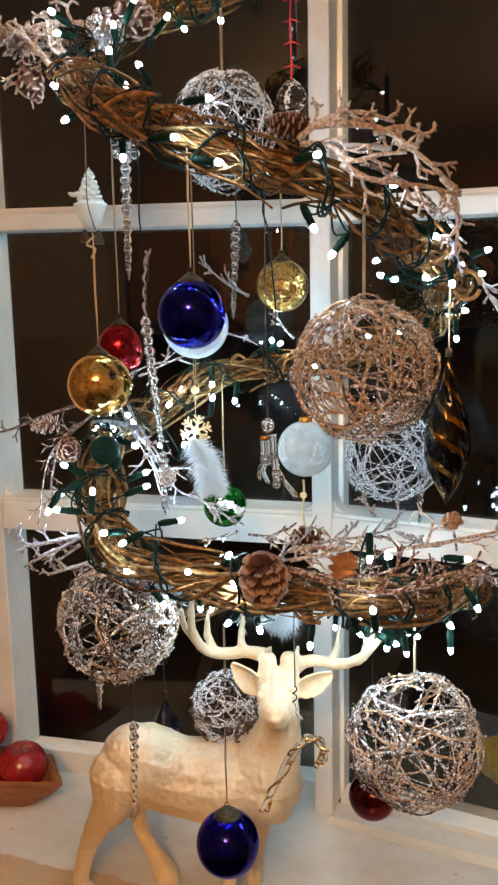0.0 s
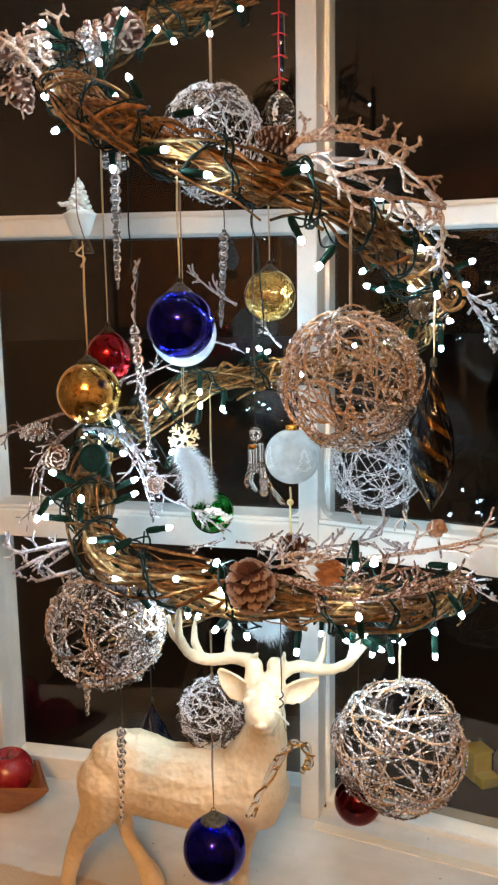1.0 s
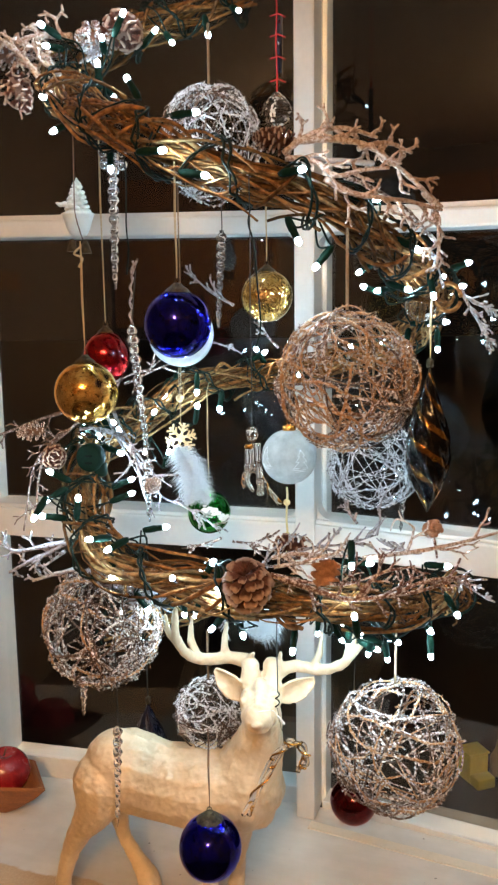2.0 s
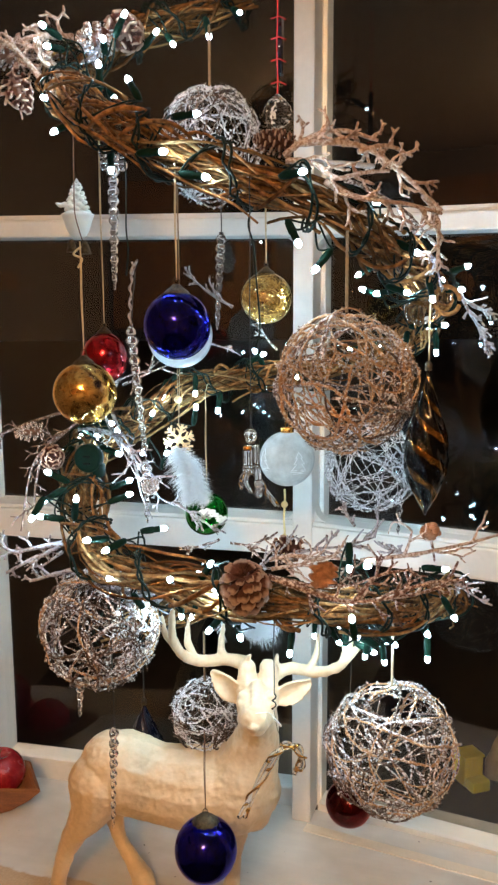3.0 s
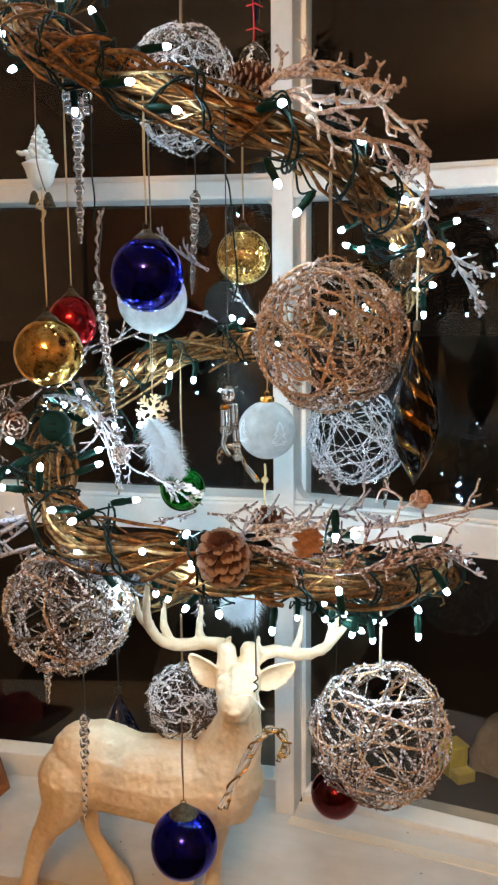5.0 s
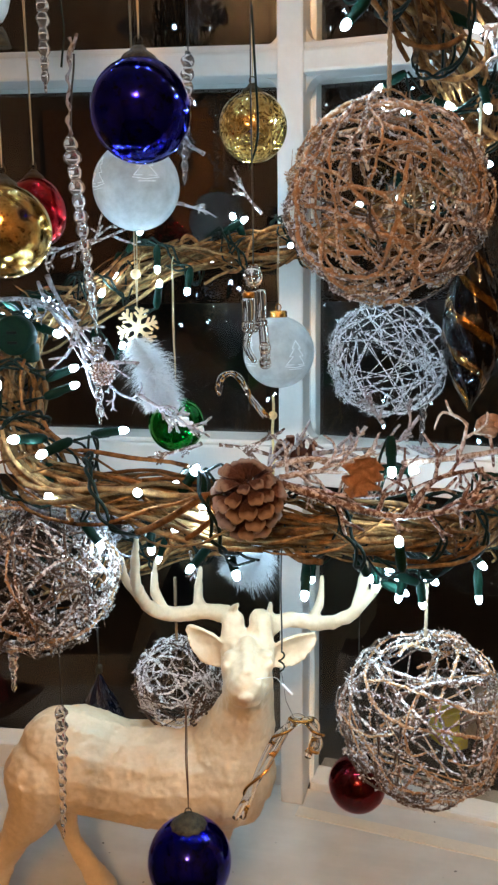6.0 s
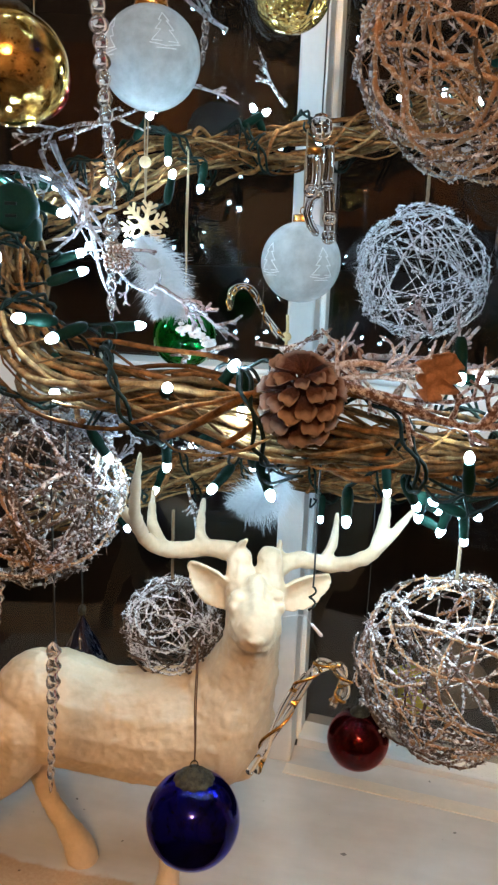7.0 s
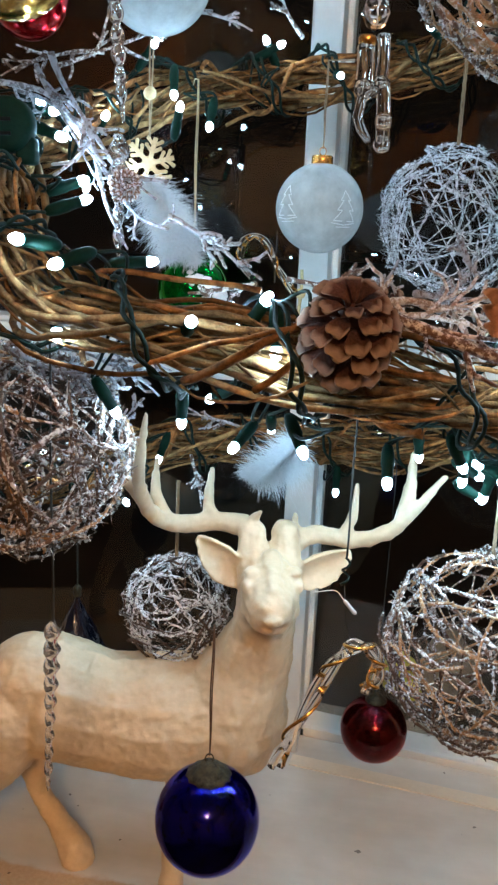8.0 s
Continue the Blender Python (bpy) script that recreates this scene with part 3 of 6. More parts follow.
wreath = thing("grapevine_spiral", "spiral tree of twisted brown grapevine hanging before the window", "garland", place=COIL[0])
g = random.Random(3)
for k in range(290):
    length = g.uniform(0.10, 0.50)
    s0 = g.uniform(-0.25, TOTAL - 0.2)
    a0, turn = g.uniform(0, 6.28), g.choice((1, 1, 1, -1, -1)) * (g.uniform(4.0, 24.0) if k % 5 < 4 else g.uniform(26.0, 50.0))
    r0 = THICK * math.sqrt(g.uniform(0.06, 1.0))
    thick = g.uniform(0.0014, 0.0025) if k % 5 < 4 else g.uniform(0.0007, 0.0012)
    if k % 6 == 5:                # stout canes in the middle of the bundle
        r0, thick = r0 * 0.5, g.uniform(0.0020, 0.0030)
    ph, w = g.uniform(0, 6), g.uniform(8, 16)
    n = int(length / 0.012)
    pts, rad = [], []
    for i in range(n + 1):
        s = s0 + length * i / n
        if not 0 < s < TOTAL:
            continue
        loose = 1.0 + (0.35 * max(0, abs(i / n - 0.5) * 2 - 0.8) / 0.2 if k % 3 == 0 else 0)
        r = r0 * loose * (1 + 0.34 * math.sin(w * s + ph))
        pts.append(ring_point(s, a0 + turn * (s - s0), r) + Vector((math.sin(61 * s + ph), math.sin(53 * s + w), math.sin(71 * s + ph * 2))) * 0.0014 + Vector((g.uniform(-1, 1), g.uniform(-1, 1), g.uniform(-1, 1))) * 0.0008)
        rad.append(thick * g.uniform(0.86, 1.14) * (0.55 + 0.45 * math.sin(math.pi * min(max(i / n, 0.12), 0.88))) * (1 + 0.12 * math.sin(90 * s + ph)))
    if len(pts) > 4:
        pale = 0.7 if 1.27 < pts[2].z < 1.47 or pts[2].z < 1.13 else 0.18       # the middle and lowest turns are paler, the bulbs' light partly put into the bark
        part("vine", Geo().tube(pts, rad, 6), STRAW if g.random() < pale else VINE, wreath)
# binding vines wound across the bundle
for k in range(26):
    s0 = TOTAL * (k + g.uniform(0.1, 0.9)) / 26
    a0, n = g.uniform(0, 6.28), 40
    span = g.uniform(0.05, 0.16)
    pts = [ring_point(s0 + span * i / n, a0 + g.uniform(5, 7) * 0 + 6.0 * i / n, THICK * 1.06) for i in range(n + 1)]
    part("binding_vine", Geo().tube(pts, g.uniform(0.0015, 0.0026), 6), VINE, wreath)
part("stray_vine", Geo().tube(spline([(-0.156, 0.806, 1.292), (-0.146, 0.795, 1.272), (-0.122, 0.786, 1.254), (-0.092, 0.778, 1.246), (-0.050, 0.765, 1.228), (-0.008, 0.758, 1.216), (0.030, 0.757, 1.212)], 8), 0.0019, 6), STRAW, wreath)
# a hook of wire carries the spiral from the ceiling
single("hanging_wire", Geo().tube([COIL[0], Vector(COIL[0]) + Vector((0.01, -0.01, 0.3)), Vector((COIL[0][0], COIL[0][1], 2.452))], 0.0012, 6), GREY_WIRE,
       "dark wire that carries the vine spiral", "wire")

# ---- the string of lights ----
lights = thing("light_string", "string of small cool white lights on dark green wire", "fairy lights", place=COIL[0])
SOCKET = Geo().lathe([(0.0020, -0.001), (0.0032, 0.001), (0.0039, 0.005), (0.0041, 0.0125), (0.0035, 0.0140), (0.0035, 0.0205), (0.0028, 0.0215)], 12).mesh("socket", GREEN_SOCKET)
BULB = Geo().lathe([(0.0021, 0.0212), (0.0028, 0.0222), (0.0031, 0.0238), (0.0030, 0.0256), (0.0025, 0.0266)], 12).mesh("bulb", LED)
LENS = Geo().lathe([(0.0022, 0.0267), (0.0019, 0.0277), (0.0011, 0.0285), (0.0003, 0.0288)], 12).mesh("lens", LED_TIP)


def light(p, d):
    """A socket whose bulb's middle is at p, pointing along d. Returns the place where its wires leave."""
    d = Vector(d).normalized()
    m = aim(Vector(p) - d * 0.0265, d)
    so = new("socket", SOCKET)
    so.parent, so.matrix_parent_inverse, so.matrix_basis = lights, lights.matrix_basis.inverted(), m
    bu = new("bulb", BULB)
    bu.parent = so
    tip = new("lens", LENS)
    tip.parent = so
    return Vector(p) - d * 0.0275


tails = []
UPPER_LIGHTS = [
    (-0.135, 0.885, 1.777, -90),
    (-0.098, 0.840, 1.749, -120),
    (-0.180, 0.860, 1.702, 150),
    (-0.194, 0.880, 1.742, 200),
    (-0.122, 0.870, 1.664, 90),
    (-0.051, 0.745, 1.660, 0),
    (-0.026, 0.820, 1.710, -10),
    (-0.013, 0.750, 1.638, 10),
    (-0.025, 1.000, 1.836, 80),
    (0.071, 0.760, 1.578, 65),
    (0.086, 0.770, 1.555, 130),
    (0.199, 0.850, 1.576, 30),
    (0.149, 0.970, 1.560, 150),
    (0.153, 0.960, 1.544, 200),
    (0.168, 0.950, 1.538, 170),
    (0.203, 0.930, 1.538, 20),
    (0.225, 0.900, 1.529, 80),
    (0.148, 0.790, 1.620, 10),
    (-0.085, 0.990, 1.842, -45),
    (-0.108, 0.900, 1.831, -60),
]
LEFT_LIGHTS = [
    (-0.182, 0.950, 1.372, -90),
    (-0.149, 0.980, 1.383, 0),
    (-0.139, 0.970, 1.376, 0),
    (-0.130, 0.920, 1.354, 20),
    (-0.201, 0.860, 1.345, -150),
    (-0.159, 0.815, 1.326, -80),
    (-0.115, 0.900, 1.328, -20),
    (-0.112, 0.880, 1.316, -20),
    (-0.204, 0.830, 1.302, -170),
    (-0.209, 0.820, 1.301, 120),
    (-0.201, 0.840, 1.316, 150),
    (-0.072, 0.861, 1.281, -5),
    (0.025, 1.130, 1.467, -120),
    (0.039, 1.120, 1.462, -30),
    (-0.100, 1.100, 1.402, 100),
    (-0.055, 1.090, 1.408, 90),
    (-0.109, 1.060, 1.388, -60),
    (-0.161, 0.950, 1.370, 30),
    (-0.025, 1.090, 1.385, 100),
    (-0.051, 1.050, 1.397, -80),
    (-0.090, 1.050, 1.336, -70),
]
FRONT_LIGHTS = [
    (-0.015, 0.770, 1.269, -60),
    (-0.011, 0.763, 1.239, 90),
    (-0.030, 0.800, 1.252, -120),
    (-0.124, 0.800, 1.241, 90),
    (-0.093, 0.844, 1.190, 60),
    (-0.063, 1.068, 1.100, 110),
    (-0.054, 0.848, 1.183, 90),
    (0.013, 0.794, 1.179, 70),
    (-0.024, 0.832, 1.172, 140),
    (0.109, 1.100, 1.060, 95),
    (0.064, 0.797, 1.160, 100),
    (0.129, 0.930, 1.141, 80),
]
RIGHT_LIGHTS = [
    (0.123, 0.770, 1.261, 90),
    (0.145, 0.790, 1.259, 0),
    (0.238, 0.850, 1.237, 0),
    (0.249, 0.850, 1.180, 60),
    (0.220, 0.850, 1.161, 50),
    (0.224, 0.870, 1.123, 90),
    (0.123, 0.745, 1.221, -100),
    (0.139, 0.850, 1.160, 200),
    (0.157, 0.880, 1.142, 30),
    (0.182, 0.900, 1.131, 90),
    (0.189, 0.880, 1.137, 40),
    (0.168, 0.900, 1.120, 30),
    (0.249, 1.030, 1.499, 0),
    (0.262, 1.000, 1.501, 0),
    (0.255, 1.020, 1.465, 90),
    (0.274, 0.970, 1.543, 0),
    (0.218, 1.040, 1.467, 100),
    (0.191, 1.060, 1.475, 90),
    (0.127, 0.840, 1.149, 90),
    (0.151, 0.860, 1.131, 100),
    (0.119, 0.820, 1.164, 60),
    (0.175, 0.870, 1.120, 80),
]
for x, y, z, a in UPPER_LIGHTS + LEFT_LIGHTS + FRONT_LIGHTS + RIGHT_LIGHTS:
    s = nearest((x, y, z))
    out = Vector((x, y, z)) - along(s)[0]
    d = Vector((math.cos(radians(a)), 0.20 * (1 if out.y > 0 else -1.4), -math.sin(radians(a))))
    if -0.04 < x < 0.10 and z < 1.20:          # these lean out into the room
        d.y = -0.8
    tails.append((s, light((x, y, z), d)))
# some bulbs look straight out into the room
for p, d in (((-0.194, 0.885, 1.816), (-0.6, -0.75, 0.3)), ((-0.133, 0.905, 1.808), (0.1, -0.9, 0.3)), ((0.0745, 0.735, 1.640), (0.8, -0.6, 0.05)), ((-0.141, 0.769, 1.292), (-0.75, -0.65, 0.1)), ((-0.123, 0.772, 1.280), (-0.7, -0.65, -0.25)), ((-0.188, 0.878, 1.792), (-0.5, -0.85, -0.1))):
    tails.append((nearest(p), light(p, d)))
tails.append((nearest((-0.055, 0.762, 1.254)), light((-0.055, 0.752, 1.257), (0.05, -0.95, 0.30))))
for p, d in (((-0.036, 0.866, 1.196), (-0.6, 0.7, -0.5)), ((0.018, 0.945, 1.158), (0.15, 0.75, -0.6)), ((-0.115, 1.055, 1.108), (-0.2, -0.1, -0.95)), ((-0.160, 1.045, 1.112), (-0.3, -0.2, -0.9))):
    tails.append((nearest(p), light(p, d)))      # under the coil, over the figure's back
g = random.Random(11)
for k in range(32):          # the rest of the string, along the far and hidden side of the coils
    s = TOTAL * (k + g.uniform(0.2, 0.8)) / 32
    p, d = along(s)
    if p.y < 0.98 or p.z < 1.22:
        continue
    a = g.uniform(0, 6.28)
    q = ring_point(s, a, THICK + 0.004)
    o = (q - p).normalized()
    dirn = o * g.uniform(0.4, 1) + d * g.uniform(-1, 1) + Vector((0, -0.1, -0.2))
    b = q + dirn.normalized() * 0.030
    tails.append((s, light(b, dirn)))
for k in range(6):          # bulbs on the under side of the lowest coil, over the figure's back
    s = TOTAL - 0.75 + 0.72 * (k + g.uniform(-0.4, 0.4)) / 6
    p, d = along(s)
    dirn = Vector((g.uniform(-1.2, 1.2), g.uniform(-0.8, 0.4), -0.8))
    if p.x > -0.03:
        continue
    tails.append((s, light(p + Vector((0, 0, -THICK)) + dirn.normalized() * 0.030, dirn)))
# twisted wires wound round the vine, with a short lead to each socket
g = random.Random(5)
for pair in range(2):
    for j in range(12):
        s0, s1 = TOTAL * j / 12, TOTAL * (j + 1) / 12 + 0.01
        n = int((s1 - s0) / 0.0022)
        pts = []
        for i in range(n + 1):
            s = s0 + (s1 - s0) * i / n
            a = -s * 84 + 0.9 * math.sin(s * 13) + 0.5 * math.sin(s * 31 + pair)
            r = THICK + 0.0045 + 0.0018 * math.sin(s * 47)
            tw = 0.0021
            q = ring_point(s, a, r)
            q += Vector((math.cos(s * 420 + pair * 3.14), math.sin(s * 420 + pair * 3.14), math.cos(s * 420 + 1.1 + pair * 3.14))) * tw
            pts.append(q)
        part("wire", Geo().tube(pts, 0.00135, 6), GREEN_WIRE, lights)
for s, q in tails:
    a = -s * 84 + 0.9 * math.sin(s * 13)
    base = ring_point(s + 0.01, a, THICK + 0.004)
    p0 = along(s)[0]
    far = (q - base).length
    if far > 0.09:
        base = p0 + (q - p0).normalized() * THICK
    mid = (base + q) * 0.5 + (base + q - p0 * 2).normalized() * 0.010
    gg = Geo()
    for o in (-0.0015, 0.0015):
        gg.tube(spline([base + Vector((o, 0, 0)), mid + Vector((o * 3, 0, o * 2)), q + Vector((o, 0, 0))], 6), 0.0011, 5)
    part("lead_wire", gg, GREEN_WIRE, lights)
pl = Vector((-0.159, 0.885, 1.356))
FACE = Matrix.Translation(pl) @ Matrix.Rotation(radians(-12), 4, "Z") @ Matrix.Rotation(radians(90), 4, "X")
plug = part("plug", Geo().lathe([(0.011, -0.009), (0.0150, -0.007), (0.0160, -0.004), (0.0160, 0.0045), (0.0148, 0.0068), (0.0125, 0.0075), (0.004, 0.0072)], 28, FACE), PLUG_GREEN, lights, "round flat green end plug with two slots")
for dz in (-0.0055, 0.0025):
    part("slot", Geo().box((-0.0040, dz - 0.0011, 0.0066), (0.0040, dz + 0.0011, 0.0084), 0.0003, FACE), SLOT_BLACK, plug)
part("plug_body", Geo().box((0.004, -0.022, -0.010), (0.016, -0.006, 0.003), 0.003, FACE), PLUG_GREEN, lights)


# ---- ornaments ----
def cord(parent, top, bottom, material, r=0.0007, double=0.0, name="cord", tied=True):
    """A hanging thread, single or as a narrow loop, and slightly slack."""
    top, bottom = Vector(top), Vector(bottom)
    gg = Geo()
    near = [p for p in AXIS if p.z > bottom.z + 0.03 and math.hypot(p.x - top.x, p.y - top.y) < 0.10 and abs(p.z - top.z) < 0.05]
    if near and tied:                          # tied back to the vine beside it
        tie = min(near, key=lambda p: (p - top).length + 3 * abs(p.x - top.x))
        top = Vector((top.x, top.y, tie.z - 0.004))
        gg.tube([tie, tie.lerp(top, 0.5) + Vector((0, 0, 0.006)), top], r, 5)
    for o in ((-double, double) if double else (0.0,)):
        pts = [top.lerp(bottom, k / 10) + Vector((o * math.sin(math.pi * (0.12 + 0.88 * k / 10)) * (1 if k < 10 else 0.2), 0, 0)) + Vector((0.0003 * math.sin(k * 0.9), 0.0003 * math.sin(k * 1.3), 0)) for k in range(11)]
        gg.tube(pts, r, 5)
    return part(name, gg, material, parent)


def glass_ball(name, c, r, material, cap_material, label, top, cord_material, group="glass balls", double=0.0006, squash=1.0, cap_r=0.32):
    c = Vector(c)
    ob = thing(name, label, "ornament", group, place=c)
    gg = Geo()
    n = 22
    prof = [(max(r * math.sin(math.pi * j / n), 0.0008), -r * squash * math.cos(math.pi * j / n)) for j in range(n + 1)]
    gg.lathe(prof, 40, Matrix.Translation(c))
    part("globe", gg, material, ob)
    h = r * squash
    cr = r * cap_r
    zz = math.sqrt(max(0, r * r - cr * cr)) * squash
    cg = Geo().lathe([(cr * 1.04, zz - 0.0015), (cr, zz + 0.001), (cr * 0.86, zz + 0.003), (cr * 0.5, h + 0.0035), (cr * 0.34, h + 0.006), (cr * 0.2, h + 0.0065)], 24, Matrix.Translation(c), ribs=12, depth=0.03)
    if cap_material is BRASS:              # a plain crimped cylinder
        cg = Geo().lathe([(cr * 0.98, zz - 0.001), (cr * 1.03, zz + 0.001), (cr, zz + 0.0025), (cr, h + 0.0045), (cr * 0.9, h + 0.0056), (cr * 0.3, h + 0.0058)], 28, Matrix.Translation(c), ribs=14, depth=0.02)
    cap = part("cap", cg, cap_material, ob, "pressed metal cap")
    ring = [c + Vector((0.0028 * math.cos(a), 0, h + 0.009 + 0.0034 * math.sin(a))) for a in np.linspace(0, 2 * math.pi, 15)]
    part("ring", Geo().tube(ring, 0.0005, 5), cap_material, cap)
    if top:
        cord(ob, top, c + Vector((0, 0, h + 0.011)), cord_material, 0.0005, double)
    return ob


def etched_tree(parent, c, r, a, up, size):
    """A three-tiered fir tree and two lines of ground drawn on a globe."""
    half = [(0.0, 0.55), (0.20, 0.22), (0.09, 0.22), (0.32, -0.10), (0.14, -0.10), (0.44, -0.45), (0.10, -0.45)]
    lines = [[(s * x, z) for x, z in half] for s in (-1, 1)] + [[(-0.5, -0.52), (0.0, -0.58), (0.5, -0.50)], [(-0.3, -0.66), (0.35, -0.64)]]
    for line in lines:
        pts = []
        for (x0, z0), (x1, z1) in zip(line, line[1:]):
            for k in range(4):
                th, ph = a + size * (x0 + (x1 - x0) * k / 3), up + size * (z0 + (z1 - z0) * k / 3)
                pts.append(Vector(c) + Vector((math.sin(th) * math.cos(ph), -math.cos(th) * math.cos(ph), math.sin(ph))) * (r + 0.0001))
        part("etching", Geo().tube(pts, 0.00045, 5), ETCH, parent)


def twig_ball(c, r, mixes, label, seed, loops=62, twig=0.0010, top=None, crumbs=700, chords=14, flake=0.0010, wander=0.9, bristle=1.0, fibres=6):
    """A hollow ball of wound twigs, each bristling with spurs and crusted with frost."""
    c, gr = Vector(c), random.Random(seed)
    ob = thing("twig_ball", label, "ornament", "twig balls", place=c)
    dust, spots = Geo(), []
    jit = lambda: Vector((gr.uniform(-1, 1), gr.uniform(-1, 1), gr.uniform(-1, 1)))
    for k in range(loops):
        shell = Geo()
        zz, az = 1 - 2 * (k + 0.5) / loops, k * 2.39996 + seed
        p = Vector((math.sqrt(1 - zz * zz) * math.cos(az), math.sqrt(1 - zz * zz) * math.sin(az), zz))
        h = p.cross(jit()).normalized()
        curve, length, step = gr.gauss(0, wander), r * gr.uniform(1.4, 3.6), 0.0042
        depth, ph = gr.uniform(0.88, 1.0), gr.uniform(0, 6)
        pts = []
        for i in range(int(length / step)):
            pts.append(c + p * r * depth * (1 + 0.03 * math.sin(i * 0.35 + ph)) + jit() * 0.0006)
            h = (h + p.cross(h) * (curve * step / r + gr.gauss(0, 0.10))).normalized()
            p = (p + h * step / r).normalized()
            h = (h - p * h.dot(p)).normalized()
        th = twig * gr.uniform(0.6, 1.4)
        shell.tube(pts, [th * gr.uniform(0.65, 1.4) for _ in pts], 5)
        spots += pts
        for _ in range(int(len(pts) * bristle)):
            q = gr.choice(pts)
            d = ((q - c).normalized() * 0.4 + jit()).normalized()
            l = gr.uniform(0.0012, 0.0034)
            shell.tube([q, q + d * l], [th * 0.7, th * 0.45], 4)
        part("twig", shell, gr.choice(mixes), ob)
    lint = Geo()                      # fine split fibres that stand off the twigs
    for k in range(int(fibres * loops)):
        i = gr.randrange(len(spots) - 6)
        a, b = spots[i], spots[i] + ((spots[i + 1] - spots[i]).normalized() + jit() * 0.7) * gr.uniform(0.005, 0.016)
        b = c + (b - c).normalized() * r * gr.uniform(0.90, 1.045)
        lint.tube([a, a.lerp(b, 0.5) + jit() * 0.0016, b], [twig * 0.34, twig * 0.30, twig * 0.14], 3, False)
    tagged(part("lint", lint, mixes[0], ob, "fine split fibre"), kind="stuff")
    for k in range(chords):
        a, b = gr.choice(spots), gr.choice(spots)
        a, b = c + (a - c) * 0.97, c + (b - c) * 0.97
        part("twig", Geo().tube([a.lerp(b, i / 6) + (a.lerp(b, i / 6) - c) * 0.12 * math.sin(math.pi * i / 6) for i in range(7)], [twig * gr.uniform(0.5, 0.9) for _ in range(7)], 5), gr.choice(mixes), ob)
    for k in range(crumbs):
        dust.crumb(gr.choice(spots) + jit() * twig * 1.5, flake * gr.uniform(0.4, 1.4), gr)
    if crumbs:
        tagged(part("frost", dust, GLITTER, ob, "sparkling frost", smooth=False), kind="stuff")
    if top:
        gg = Geo()
        t0, b0 = Vector(top), c + Vector((0, 0, r * 0.97))
        for ph in (0, 2.1, 4.2):
            n = 30
            gg.tube([t0.lerp(b0, i / n) + Vector((math.cos(i * 0.9 + ph), math.sin(i * 0.9 + ph), 0)) * 0.0010 for i in range(n + 1)], 0.0008, 5)
        part("string", gg, JUTE, ob)
    return ob


def icicle(top, bottom, r, seed, hang=None, wire=GREY_WIRE, twist=True):
    """A clear twisted icicle, knobbly and tapered, on its wire."""
    top, bottom, gr = Vector(top), Vector(bottom), random.Random(seed)
    ob = thing("icicle", "clear twisted acrylic icicle with knobbly turns", "ornament", "icicles", place=top)
    n = max(30, int((top - bottom).length / 0.0016))
    gg = Geo()
    beads = (top - bottom).length / 0.0105
    prof = []
    for i in range(n + 1):
        k = i / n
        taper = (1 - 0.5 * k) * min(1, 0.25 + 6 * (1 - k)) * min(1, 0.55 + 12 * k)
        rr = r * taper * (0.88 + 0.12 * math.sin(7 * k) if twist else 0.42 + 0.58 * abs(math.sin(math.pi * beads * k)) ** 0.7)
        prof.append((max(rr, 0.0005), -k * (top - bottom).length))
    prof.reverse()
    m = Matrix.Translation(top) @ (bottom - top).to_track_quat("-Z", "Y").to_matrix().to_4x4()
    gg.lathe(prof, 16, m, ribs=2, depth=0.38 if twist else 0.16, twist=0.40 if twist else 0.22)
    part("drop", gg, ICE, ob)
    if hang:
        cord(ob, hang, top + Vector((0, 0, -0.001)), wire, 0.0008, name="wire")
    return ob


V = Vector
# blue globe before the frosted one
glass_ball("glass_ball", (-0.045, 0.768, 1.504), 0.0322, BLUE, OLD_BRASS, "cobalt blue mercury glass ball on a gold cord", (-0.045, 0.768, 1.669), GOLD_CORD, squash=1.01, cap_r=0.36)
up = glass_ball("glass_ball", (-0.071, 1.055, 1.489), 0.0425, FROST, BRASS, "frosted white glass ball etched with fir trees", (-0.071, 1.055, 1.769), JUTE)
etched_tree(up, (-0.071, 1.055, 1.489), 0.0425, 0.30, 0.42, 0.62)
etched_tree(up, (-0.071, 1.055, 1.489), 0.0425, -1.0, 0.30, 0.62)
glass_ball("glass_ball", (-0.149, 0.829, 1.434), 0.0330, GOLD, OLD_BRASS, "gold mercury glass ball with worn silvering", (-0.149, 0.829, 1.589), GOLD_CORD, squash=1.0)
glass_ball("glass_ball", (-0.163, 1.020, 1.462), 0.0290, RED, OLD_BRASS, "bright red mercury glass ball on a gold cord", (-0.163, 1.020, 1.732), GOLD_CORD, squash=1.12)
glass_ball("glass_ball", (0.041, 1.005, 1.535), 0.0315, AMBER, OLD_BRASS, "amber crackled glass ball on a gold cord", (0.041, 1.005, 1.695), GOLD_CORD)
glass_ball("glass_ball", (-0.030, 0.838, 0.909), 0.0360, BLUE, OLD_BRASS, "cobalt blue glass ball on a brown cord over the sill", (-0.030, 0.838, 1.054), BROWN_CORD, squash=1.05, cap_r=0.42)
glass_ball("glass_ball", (0.159, 1.072, 0.821), 0.0335, DEEP_RED, OLD_BRASS, "deep red glass ball hanging low beside the window post", (0.159, 1.072, 1.111), GREY_WIRE, double=0.0)
lo = glass_ball("glass_ball", (0.069, 1.066, 1.324), 0.0370, FROST, BRASS, "frosted white glass ball etched with fir trees and a brass cap", (0.069, 1.066, 1.494), JUTE, cap_r=0.24)
etched_tree(lo, (0.069, 1.066, 1.324), 0.0370, 0.42, 0.02, 0.66)
etched_tree(lo, (0.069, 1.066, 1.324), 0.0370, -1.05, 0.10, 0.66)
